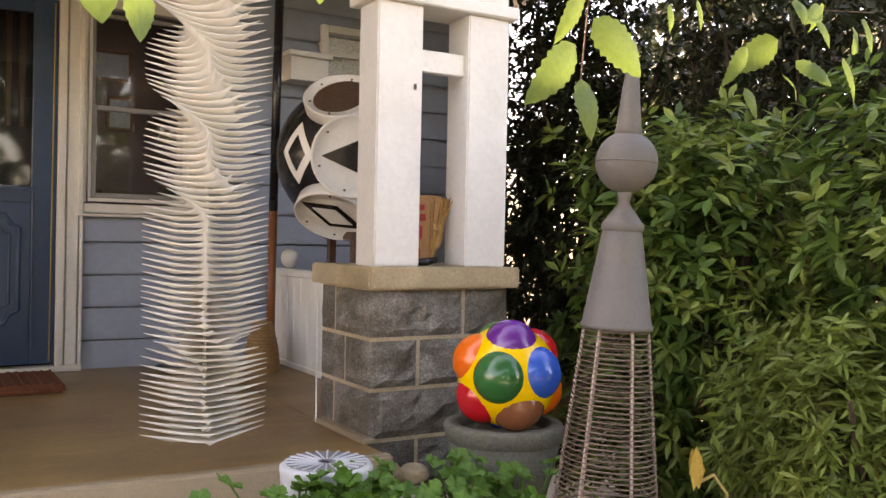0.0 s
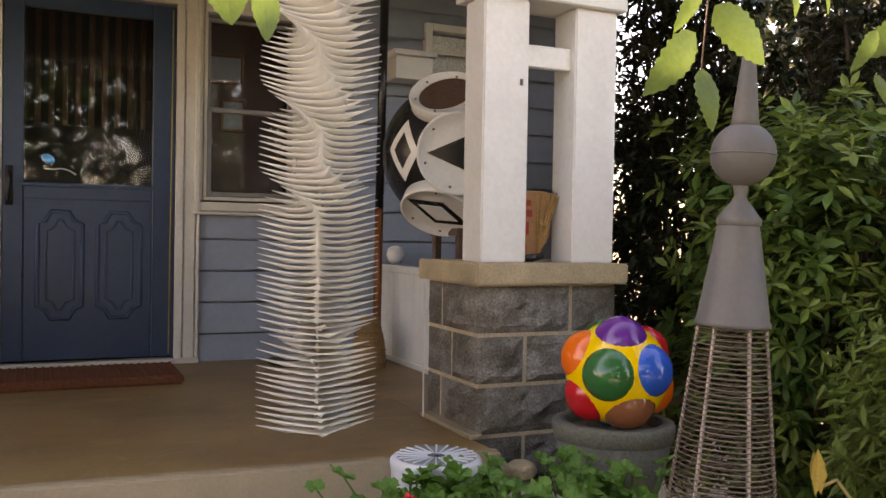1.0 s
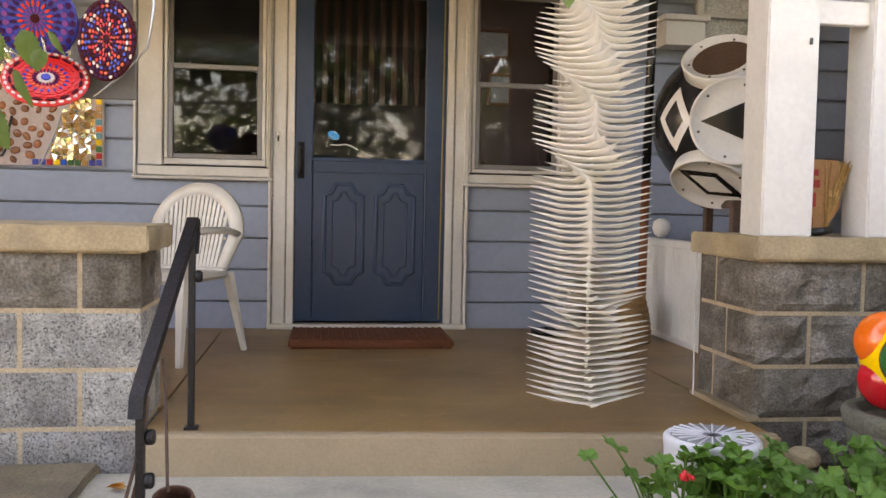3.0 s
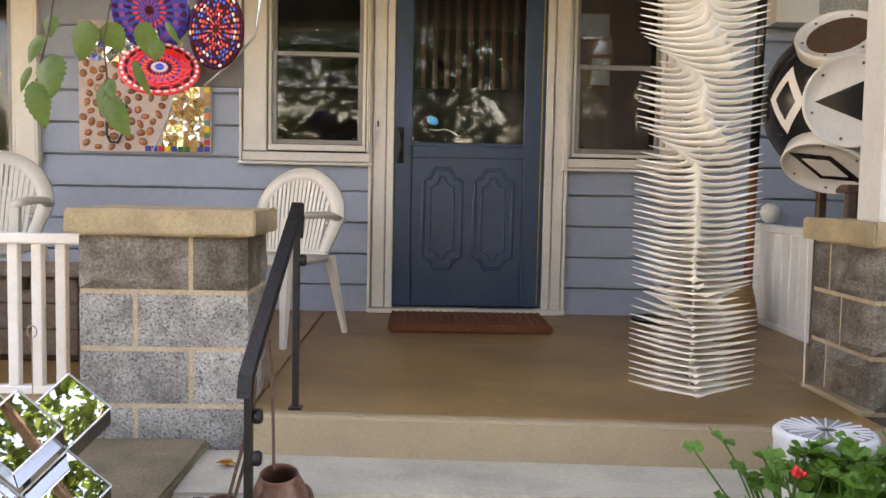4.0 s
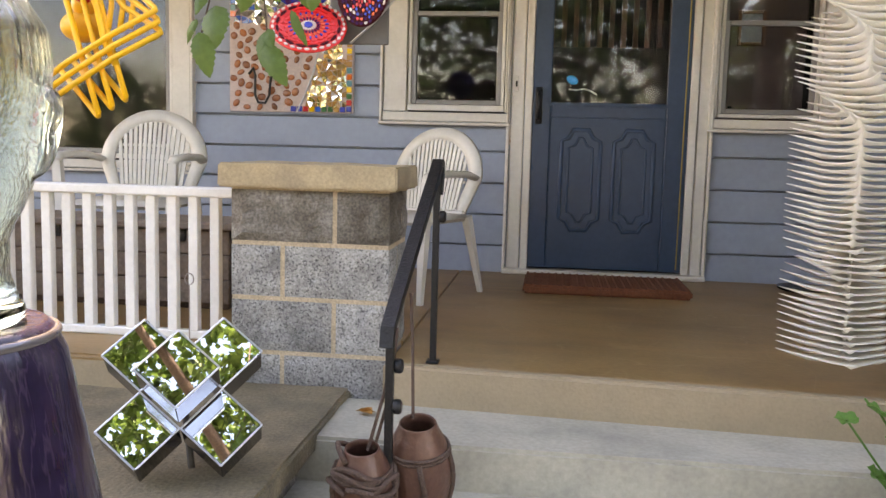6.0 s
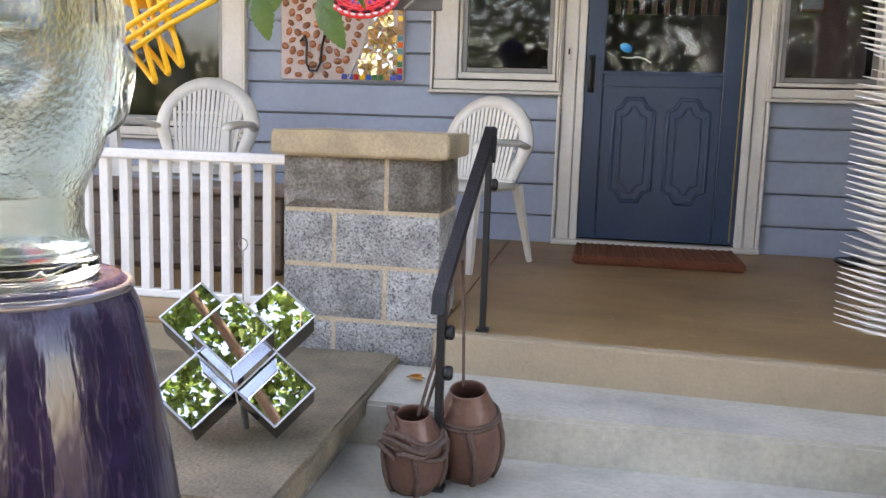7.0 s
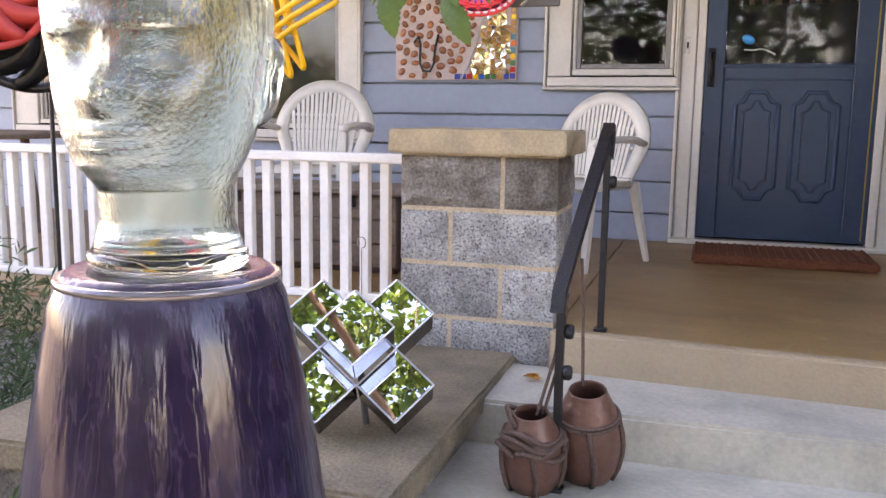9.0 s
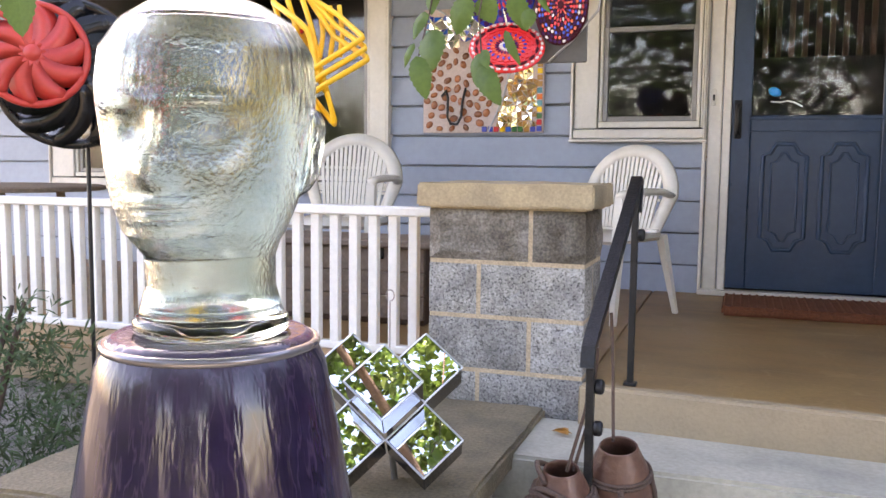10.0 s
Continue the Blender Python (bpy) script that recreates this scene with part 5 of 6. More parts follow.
part("arm", tube(bmesh.new(), [(-0.84, 2.45, 1.10), (-0.90, 2.49, 1.33), (-0.85, 2.53, 1.8), (-0.82, 2.575, 2.25)], 0.004, 8), plain("steel_wire_b", (0.45, 0.45, 0.45), 0.3, 0.9), ps, "", True)
part("backing", slab(-0.80, -0.60, 2.475, 2.483, 1.09, 1.34, 0.03), GREY, ps, "grey metal backing sheet")

# ---- mosaic panel on the wall ----
MX0, MX1, MZ0, MZ1 = -2.091, -1.296, 0.957, 1.74
mp = thing("wall_mosaic", (-1.7, 4.96, MZ0), "square mosaic panel of pebbles, gold mirror shards and coloured tiles", "wall art")
part("board", slab(MX0, MX1, 4.955, 4.99, MZ0, MZ1, 0.003), plain("mosaic_grout", (0.56, 0.44, 0.40), 0.8, vary=0.15), mp)
rr = random.Random(11)
GOLD = plain("gold_mirror", (0.62, 0.42, 0.16), 0.12, 1.0, vary=0.2)
AMBER = plain("amber_tile", (0.42, 0.20, 0.05), 0.2)
PEBBLE = material("brown_pebble", (0.30, 0.095, 0.035), 0.25, vary=0.3, scale=20, fine=60, bump=0.1, rnd=0.4)
SILVER = plain("silver_mirror", (0.85, 0.86, 0.82), 0.05, 1.0)


def curve_x(z):
    """Right edge of the pebbled field at a height."""
    t = (z - MZ0) / (MZ1 - MZ0)
    return MX0 + 0.44 + 0.14 * math.sin(min(1.0, t * 1.6) * 1.6) if t < 0.62 else MX0 + 0.55 - (t - 0.62) * 1.2


pts = [(curve_x(z), 4.953, z) for z in np.linspace(MZ0 + 0.004, MZ1 - 0.004, 30)]
part("divider", tube(bmesh.new(), pts, 0.007, 6), plain("grey_divider", (0.45, 0.45, 0.47), 0.4), mp, "", True)
bm = bmesh.new()
bmesh.ops.create_uvsphere(bm, u_segments=10, v_segments=6, radius=1.0)
pebble = part("pebble", bm, PEBBLE, mp, "", True)
placed, count = [], 0
while len(placed) < 62 and count < 4000:
    count += 1
    x, z = MX0 + 0.02 + rr.random() * 0.6, MZ0 + 0.02 + rr.random() * 0.52
    if x < curve_x(z) - 0.03 and all((x - a) ** 2 + (z - b) ** 2 > 0.052 ** 2 for a, b in placed):
        ob = pebble if not placed else new("pebble", pebble.data)
        placed.append((x, z))
        ob.matrix_basis = Matrix.Translation((x, 4.953, z)) @ Matrix.Rotation(rr.random() * 3, 4, "Y") @ Matrix.Diagonal((0.016 + 0.008 * rr.random(), 0.007, 0.023 + 0.006 * rr.random(), 1))
        hang(ob, mp)


def shards(name, inside, x0, x1, z0, z1, step, mats, seed):
    q = random.Random(seed)
    nx, nz = int((x1 - x0) / step), int((z1 - z0) / step)
    jit = {}

    def corner(i, j):
        if (i, j) not in jit:
            jit[i, j] = (x0 + (i + q.uniform(-.36, .36)) * step, z0 + (j + q.uniform(-.36, .36)) * step)
        return jit[i, j]
    for i in range(nx):
        for j in range(nz):
            quad = [corner(i, j), corner(i + 1, j), corner(i + 1, j + 1), corner(i, j + 1)]
            cx, cz = sum(p[0] for p in quad) / 4, sum(p[1] for p in quad) / 4
            if not inside(cx, cz):
                continue
            for tri in ((0, 1, 2), (0, 2, 3)) if q.random() < 0.5 else ((0, 1, 3), (1, 2, 3)):
                b, m = bmesh.new(), q.choices(mats, [k[1] for k in mats])[0][0]
                tx, tz = q.uniform(-.18, .18), q.uniform(-.18, .18)
                mx, mz = sum(quad[k][0] for k in tri) / 3, sum(quad[k][1] for k in tri) / 3
                top = [b.verts.new((mx + (quad[k][0] - mx) * 0.86, 4.951 + tx * (quad[k][0] - mx) + tz * (quad[k][1] - mz), mz + (quad[k][1] - mz) * 0.86)) for k in tri]
                low = [b.verts.new((v.co.x, 4.956, v.co.z)) for v in top]
                b.faces.new(top)
                for k in range(3):
                    b.faces.new((top[k], low[k], low[(k + 1) % 3], top[(k + 1) % 3]))
                bmesh.ops.recalc_face_normals(b, faces=b.faces[:])
                part(name, b, m, mp)


shards("gold_shard", lambda x, z: curve_x(z) + 0.02 < x < MX1 - 0.05 and MZ0 + 0.04 < z < MZ0 + 0.6, MX0 + 0.3, MX1, MZ0, MZ0 + 0.62, 0.033, [(GOLD, 4), (AMBER, 3), (SILVER, 3)], 5)
shards("mirror_shard", lambda x, z: MX0 + 0.05 < x < MX1 - 0.05 and MZ0 + 0.56 < z < MZ1 - 0.03, MX0, MX1, MZ0 + 0.5, MZ1, 0.040, [(SILVER, 5), (BLUE, 1), (COBALT, 1)], 6)
tile_mats = [COBALT, TEAL, ORANGE, BLUE, AMBER, RED, GLOBE_YELLOW, GREEN]
tile_at = [(MX1 - 0.024, MZ0 + 0.025 + i * 0.0395) for i in range(19)] + [(MX1 - 0.064 - i * 0.0395, MZ0 + 0.022) for i in range(9)] + [(MX0 + 0.022, MZ0 + 0.60 + i * 0.0395) for i in range(4)]
tile_meshes = {}
for i, (x, z) in enumerate(tile_at):
    m = tile_mats[rr.randrange(8)]
    if m.name not in tile_meshes:
        ob = part("border_tile", slab(-0.0165, 0.0165, -0.004, 0.003, -0.0165, 0.0165, 0.002), m, mp)
        tile_meshes[m.name] = ob.data
    else:
        ob = new("border_tile", tile_meshes[m.name])
    ob.matrix_basis = Matrix.Translation((x, 4.953, z))
    hang(ob, mp)
uh = thing("iron_hook", (-1.9, 4.94, 1.0), "black U-shaped iron hook hanging on the mosaic panel", "hook")
part("bow", tube(bmesh.new(), [(-1.962, 4.945, 1.19), (-1.93, 4.935, 1.225), (-1.915, 4.93, 1.18), (-1.917, 4.93, 1.06), (-1.895, 4.93, 1.012), (-1.85, 4.93, 1.01), (-1.825, 4.93, 1.06), (-1.82, 4.935, 1.15), (-1.80, 4.942, 1.24)], 0.008, 8), IRON, uh, "", True)


# ---- yellow lattice of bent sticks with a toy duck ----
def lat(u, v, dy=0.0):
    """A place on the lattice's upright plane, u along it and v down, in units of about 0.8 mm."""
    return (-1.5104 + 0.000849 * u + -0.000020 * v, 2.2 + dy, 1.2547 + 0.000009 * u + -0.000813 * v)


yl = thing("yellow_lattice", (-1.3, 2.2, 0.78), "hanging lattice of zigzag bent bright yellow sticks", "garden ornament")
for k in range(3):
    u, v = 270 + 11 * k, 130 + 42 * k
    part("zigzag_stick", tube(bmesh.new(), [lat(-330, 500 + 50 * k, 0.02), lat(-60, 318 + 50 * k, 0.0), lat(120, 215 + 46 * k, -0.01), lat(u - 8, v + 4, 0.0), lat(u, v - 6, 0.008), lat(u - 10, v - 18, 0.02), lat(150 - 8 * k, v - 108, 0.035), lat(20 - 20 * k, -60 - 20 * k, 0.05), lat(-150, -190, 0.06)], 0.0095, 8), YELLOW, yl, "", True)
    u, v = 150 - 54 * k, 460 + 32 * k
    part("zigzag_stick", tube(bmesh.new(), [lat(-40 - 62 * k, -150, 0.03), lat(40 - 58 * k, 60 + 26 * k, 0.024), lat(95 - 56 * k, 260 + 26 * k, 0.02), lat(u + 2, v - 12, 0.022), lat(u - 4, v, 0.03), lat(u - 18, v - 8, 0.04), lat(u - 75, v - 70, 0.05), lat(u - 190, v - 190, 0.07)], 0.0095, 8), YELLOW, yl, "", True)
part("zigzag_stick", tube(bmesh.new(), [lat(-120, -40, 0.01), lat(0, 45, 0.0), lat(40, 80, -0.004), lat(50, 110, 0.0), lat(80, 240, 0.0), lat(115, 330, 0.016)], 0.0105, 8), YELLOW, yl, "", True)
for u in (60, 105, 145):
    part("cross_stick", tube(bmesh.new(), [lat(u, -20, 0.05), lat(u + 20, 90, 0.045), lat(u + 24, 190, 0.02)], 0.0085, 8), YELLOW, yl, "", True)
part("cord", tube(bmesh.new(), [lat(20, -60, 0.05), (-1.45, 2.5, 1.9), (-1.45, 2.585, 2.25)], 0.003, 6), BLACK, yl)
dk = thing("toy_duck", lat(-60, 200, 0.06), "yellow rubber toy duck with a red beak sitting in the lattice", "toy")
DUCK = plain("duck_rubber", (0.85, 0.42, 0.02), 0.4)
bm = bmesh.new()
bmesh.ops.create_uvsphere(bm, u_segments=20, v_segments=14, radius=0.06)
bmesh.ops.transform(bm, matrix=Matrix.Translation(lat(-70, 170, 0.10)) @ Matrix.Diagonal((1.2, 1, 0.85, 1)), verts=bm.verts[:])
part("body", bm, DUCK, dk, "", True)
bm = bmesh.new()
bmesh.ops.create_uvsphere(bm, u_segments=18, v_segments=12, radius=0.042)
bmesh.ops.translate(bm, verts=bm.verts[:], vec=lat(-55, 85, 0.09))
part("head", bm, DUCK, dk, "", True)
bm = bmesh.new()
bmesh.ops.create_uvsphere(bm, u_segments=12, v_segments=8, radius=0.018)
bmesh.ops.transform(bm, matrix=Matrix.Translation(lat(-38, 75, 0.055)) @ Matrix.Diagonal((1.2, 1.2, 0.6, 1)), verts=bm.verts[:])
part("beak", bm, RED, dk, "red beak", True)


# ---- pinwheel discs ----
def pinwheel(c, normal, r, mat, name_label, arms, twist):
    p = thing("pinwheel", c, name_label, "garden ornament", "pinwheels")
    q = Matrix.Translation(c) @ Vector(normal).to_track_quat("Z", "Y").to_matrix().to_4x4()
    bm = bmesh.new()
    tube(bm, [q @ Vector((0.93 * r * math.cos(k / 24 * math.pi), 0.93 * r * math.sin(k / 24 * math.pi), 0)) for k in range(48)], 0.07 * r, 8, True)
    part("rim", bm, mat, p, "", True)
    for k in range(arms):
        a = 2 * math.pi * k / arms
        bm = bmesh.new()
        rows = []
        for i in range(9):
            t = i / 8
            rad = (0.14 + 0.78 * t) * r
            w = (0.10 + 0.13 * math.sin(math.pi * (0.15 + 0.8 * t))) * r
            aa = a + twist * t
            mid = Vector((rad * math.cos(aa), rad * math.sin(aa), 0.03 * r + 0.10 * r * (1 - t)))
            sd = Vector((-math.sin(aa + twist * 0.7), math.cos(aa + twist * 0.7), 0.35))
            rows.append([bm.verts.new(q @ (mid + sd * w * s + Vector((0, 0, zz)))) for s, zz in ((-1, 0.0), (0, 0.012 * (1 if i < 9 else 0)), (1, 0.0), (0, -0.008))])
        for x, y in zip(rows, rows[1:]):
            for m in range(4):
                bm.faces.new((x[m], x[(m + 1) % 4], y[(m + 1) % 4], y[m]))
        bm.faces.new(rows[0][::-1])
        bm.faces.new(rows[-1])
        bmesh.ops.recalc_face_normals(bm, faces=bm.faces[:])
        part("blade", bm, mat, p, "", True)
    part("hub", disc(bmesh.new(), q @ Vector((0, 0, 0.04 * r)), normal, 0.2 * r, 0.02, 20, 0.02), mat, p, "", True)
    return p


CORAL = plain("coral_red_paint", (0.55, 0.045, 0.035), 0.45)
pinwheel((-2.425, 2.0, 1.115), (0.55, -0.83, 0.05), 0.185, CORAL, "coral red pinwheel disc with curved cut-out blades", 10, 0.9)
pinwheel((-2.40, 2.14, 1.06), (0.5, -0.85, -0.1), 0.27, BLACK, "glossy black pinwheel disc behind the red one", 12, -0.8)
ph = thing("pinwheel_stake", (-2.4, 2.1, -0.68), "black iron stake holding the pinwheels", "stake")
part("stake", tube(bmesh.new(), [(-2.40, 2.22, -0.72), (-2.40, 2.22, 1.12), (-2.40, 2.05, 1.13)], 0.008, 8), IRON, ph)

# ---- leaves ----
def leaf_material(name, colour, tip, rough=0.45, trans=0.35, spots=0.0):
    m = material(name, colour, rough, vary=0.12, scale=4, fine=120, bump=0.1, second=tip, amount=0.6, island=0.35, trans=trans, spec=0.4)
    return m


def leaf_cloud(name, spots, length, width, mat, parent, seed, droop=0.3, spread=1.0, serrate=0, facing=None):
    """One mesh of many folded leaves: spots are (place, outward way)."""
    q = np.random.default_rng(seed)
    verts, faces = [], []
    if serrate:
        ts = np.linspace(0, 1, serrate)
        prof = [(t, math.sin(math.pi * t ** 0.75) ** 0.8 * (1 - 0.12 * (i % 2))) for i, t in enumerate(ts)]
    else:
        prof = [(0.0, 0.0), (0.3, 0.8), (0.6, 1.0), (1.0, 0.0)]
    for p, out in spots:
        d = np.array(out, float) + q.normal(0, 0.55 * spread, 3)
        d[2] -= droop
        d /= np.linalg.norm(d) + 1e-9
        s = np.cross(d, (0, 0, 1.0) + q.normal(0, 0.5, 3)) if facing is None else np.cross(d, np.array(facing) + q.normal(0, 0.18, 3))
        s /= np.linalg.norm(s) + 1e-9
        u = np.cross(s, d)
        ln = length * q.uniform(0.6, 1.25)
        wd = width * ln / length * 0.5
        base = len(verts)
        k = len(prof)
        for t, w in prof:
            c = np.array(p) + d * ln * t - np.array((0, 0, 0.12 * ln * t * t))
            fold = 0.12 if serrate else 0.28
            verts.append(tuple(c + s * w * wd + u * w * wd * fold))
            verts.append(tuple(c))
            verts.append(tuple(c - s * w * wd + u * w * wd * fold))
        for i in range(k - 1):
            a = base + 3 * i
            faces.append((a, a + 1, a + 4, a + 3))
            faces.append((a + 1, a + 2, a + 5, a + 4))
    me = bpy.data.meshes.new(name)
    me.from_pydata(verts, [], faces)
    me.materials.append(mat)
    return hang(new(name, me), parent)


def blob_spots(c, r, n, seed, shell=0.55, clumps=0):
    """Places in an uneven ellipsoid, thicker towards its skin, in tufts."""
    q = np.random.default_rng(seed)
    out = []
    c, r = np.array(c, float), np.array(r, float)
    if clumps:
        while len(out) < n:
            d = q.normal(0, 1, 3)
            d /= np.linalg.norm(d)
            d = d / (np.abs(d) ** 4).sum() ** 0.25
            k = c + d * r * q.uniform(shell, 1.0) ** 0.6 * (0.8 + 0.35 * noise.noise(Vector(d * 2.2) + Vector((seed, 0, 0))))
            for _ in range(clumps):
                e = d * 0.6 + q.normal(0, 0.8, 3)
                out.append((k + q.normal(0, 0.022, 3), e))
        return out[:n]
    for _ in range(n):
        d = q.normal(0, 1, 3)
        d /= np.linalg.norm(d)
        out.append((c + d * r * q.uniform(shell, 1.0), d))
    return out


def whorl_spots(c, r, n, seed, shell, per):
    """Shoots over an uneven ellipsoid, each with a ring of leaves round its tip."""
    q = np.random.default_rng(seed)
    out = []
    c, r = np.array(c, float), np.array(r, float)
    while len(out) < n:
        d = q.normal(0, 1, 3)
        d /= (np.abs(d) ** 4).sum() ** 0.25
        k = c + d * r * q.uniform(shell, 1.0) ** 0.6 * (0.8 + 0.35 * noise.noise(Vector(d * 2.2) + Vector((seed, 0, 0))))
        shoot = d / np.linalg.norm(d) * 0.7 + np.array((0, 0, 0.55)) + q.normal(0, 0.25, 3)
        shoot /= np.linalg.norm(shoot)
        e1 = np.cross(shoot, (0.3, 0.2, 1.0))
        e1 /= np.linalg.norm(e1)
        e2 = np.cross(shoot, e1)
        a0 = q.uniform(0, 6.3)
        for i in range(per):
            a = a0 + 2.4 * i
            up = 0.15 + 0.75 * i / per
            out.append((k + shoot * 0.05 * (i / per - 0.5), shoot * up + e1 * math.cos(a) + e2 * math.sin(a)))
    return out[:n]


def stems(parent, foot, tips, r, mat):
    for t in tips:
        f, t = Vector(foot), Vector(t)
        mid = f.lerp(t, 0.5) + Vector((0, 0, 0.12)) + 0.15 * noise.noise_vector(t * 3)
        part("stem", tube(bmesh.new(), [f, f.lerp(mid, 0.5) + 0.04 * noise.noise_vector(t * 5), mid, t], [r, r * 0.8, r * 0.55, r * 0.25], 6), mat, parent)


BARK = material("bark", (0.075, 0.05, 0.04), 0.9, vary=0.3, scale=10, fine=80, bump=0.6)
LAUREL = leaf_material("laurel_leaf", (0.062, 0.135, 0.028), (0.16, 0.24, 0.05), 0.36, 0.3)
# Hedge leaves darkened so the sunlit hedge reflects dimly in the panes.
HEDGE = leaf_material("hedge_leaf", (0.030, 0.070, 0.018), (0.07, 0.12, 0.03), 0.65, 0.25)
LAUREL_B = leaf_material("young_leaf", (0.125, 0.19, 0.038), (0.22, 0.26, 0.06), 0.45, 0.35)
DARKLEAF = leaf_material("dark_yew_leaf", (0.018, 0.035, 0.014), (0.05, 0.035, 0.02), 0.5, 0.2)
BIRCH = leaf_material("birch_leaf", (0.085, 0.15, 0.032), (0.12, 0.18, 0.045), 0.5, 0.35)
GERANIUM = leaf_material("geranium_leaf", (0.05, 0.14, 0.02), (0.09, 0.20, 0.04), 0.5, 0.35)
JUNIPER = leaf_material("juniper_leaf", (0.05, 0.095, 0.04), (0.10, 0.13, 0.06), 0.6, 0.25)


def shrub(name, label, foot, c, r, n, length, width, mat, seed, droop=0.25, clumps=6, second=None, shell=0.45, whorl=0):
    s = thing(name, foot, label, "shrub", "garden shrubs")
    q = random.Random(seed)
    tips = [(c[0] + q.uniform(-.7, .7) * r[0], c[1] + q.uniform(-.7, .7) * r[1], c[2] + q.uniform(-.2, .8) * r[2]) for _ in range(9)]
    stems(s, foot, tips, 0.03, BARK)
    if whorl:
        leaf_cloud("crown", whorl_spots(c, r, n, seed, shell, whorl), length, width, mat, s, seed, droop, 0.3)
        leaf_cloud("young_growth", whorl_spots(c, tuple(x * 1.05 for x in r), n // 3, seed + 1, 0.92, whorl), length * 0.85, width * 0.85, second, s, seed + 1, droop * 0.5, 0.3)
        return s
    leaf_cloud("crown", blob_spots(c, r, n, seed, shell, clumps), length, width, mat, s, seed, droop)
    if second:
        leaf_cloud("young_growth", blob_spots(c, tuple(x * 1.04 for x in r), n // 4, seed + 1, 0.9, clumps), length * 0.9, width * 0.8, second, s, seed + 1, -0.2)
    return s


shrub("laurel_shrub", "glossy green laurel shrub with spotted leaves behind the obelisk", (3.15, 2.3, -0.7), (3.2, 2.4, 0.45), (0.62, 0.65, 1.05), 9000, 0.10, 0.034, LAUREL, 21, 0.30, 8, LAUREL_B, whorl=8)
shrub("laurel_shrub", "tall glossy green shrub beside the obelisk", (3.4, 1.3, -0.7), (3.45, 1.25, 0.5), (0.7, 0.65, 1.1), 9000, 0.10, 0.032, LAUREL, 22, 0.30, 8, LAUREL_B, whorl=8)
shrub("feathery_shrub", "yellow-green feathery shrub at the border of the bed", (2.85, 1.35, -0.7), (2.80, 1.42, 0.02), (0.42, 0.42, 0.60), 7500, 0.075, 0.016, LAUREL_B, 23, 0.45, 9, LAUREL_B, whorl=9)
shrub("yew_hedge", "dark reddish-green hedge with light showing through behind the pier", (3.7, 4.0, -0.8), (3.72, 4.0, 1.05), (0.55, 0.85, 1.9), 22000, 0.08, 0.028, DARKLEAF, 24, 0.2, 7, shell=0.2)
shrub("yew_hedge", "dark tall hedge beyond the laurel shrubs", (4.2, 2.6, -0.8), (4.25, 2.7, 1.1), (0.6, 1.1, 1.9), 15000, 0.09, 0.03, DARKLEAF, 25, 0.2, 7, shell=0.2)
shrub("yew_hedge", "dark hedge at the edge of the garden", (4.3, 0.8, -0.8), (4.4, 0.8, 1.1), (0.7, 1.0, 1.9), 9000, 0.095, 0.032, LAUREL, 26, 0.2, 7, shell=0.2)
shrub("yew_hedge", "dark hedge filling the gap at the back of the garden", (5.2, 4.9, -0.8), (5.3, 4.6, 1.1), (0.7, 1.5, 2.0), 9000, 0.12, 0.05, DARKLEAF, 29, 0.2, 7, shell=0.2)
shrub("juniper_bush", "soft grey-green juniper bush before the railing", (-2.75, 1.9, -0.9), (-2.75, 1.95, -0.25), (0.62, 0.38, 0.62), 6500, 0.055, 0.010, JUNIPER, 27, -0.1, 10)
shrub("juniper_bush", "low juniper bush beside the ledge", (-1.9, 1.0, -0.9), (-1.95, 0.95, -0.5), (0.5, 0.4, 0.35), 3000, 0.055, 0.012, JUNIPER, 28, -0.1, 10)


# ---- geraniums ----
def geranium(x, y, z, seed, flower):
    g = thing("geranium", (x, y, z - 0.3), "leafy green geranium plant in the flower bed", "plant", "geraniums")
    q = random.Random(seed)
    for _ in range(24):
        c = Vector((x + q.gauss(0, 0.085), y + q.gauss(0, 0.07), z + q.uniform(-0.10, 0.06)))
        part("stem", tube(bmesh.new(), [(x, y, z - 0.32), c.lerp(Vector((x, y, z - 0.3)), 0.4), c], 0.003, 5), GERANIUM, g)
        bm = bmesh.new()
        R = q.uniform(0.026, 0.046)
        nrm = Vector((q.gauss(0, .4), q.gauss(-.35, .4), 1)).normalized()
        m = Matrix.Translation(c) @ nrm.to_track_quat("Z", "Y").to_matrix().to_4x4() @ Matrix.Rotation(q.random() * 6, 4, "Z")
        mid = bm.verts.new(m @ Vector((0, 0, -0.006)))
        ring = []
        for k in range(28):
            a = 2 * math.pi * k / 28
            rad = R * (0.78 + 0.2 * abs(math.cos(a * 2.5)) + 0.07 * (k % 2)) * (0.45 if k == 0 else 1)
            ring.append(bm.verts.new(m @ Vector((rad * math.cos(a), rad * math.sin(a), 0.35 * R * math.sin(a * 5) * 0.4 + 0.006))))
        for k in range(28):
            bm.faces.new((mid, ring[k], ring[(k + 1) % 28]))
        part("leaf", bm, GERANIUM, g)
    if flower:
        bm = bmesh.new()
        for k in range(9):
            b = Vector((x - 0.03 + q.gauss(0, 0.008), y - 0.10 + q.gauss(0, 0.008), z + 0.03 + q.gauss(0, 0.008)))
            bmesh.ops.create_icosphere(bm, subdivisions=1, radius=0.008, matrix=Matrix.Translation(b))
        part("flower", bm, RED, g, "small red flower head")
        part("flower_stalk", tube(bmesh.new(), [(x, y, z - 0.2), (x - 0.03, y - 0.10, z + 0.03)], 0.0025, 5), GERANIUM, g)


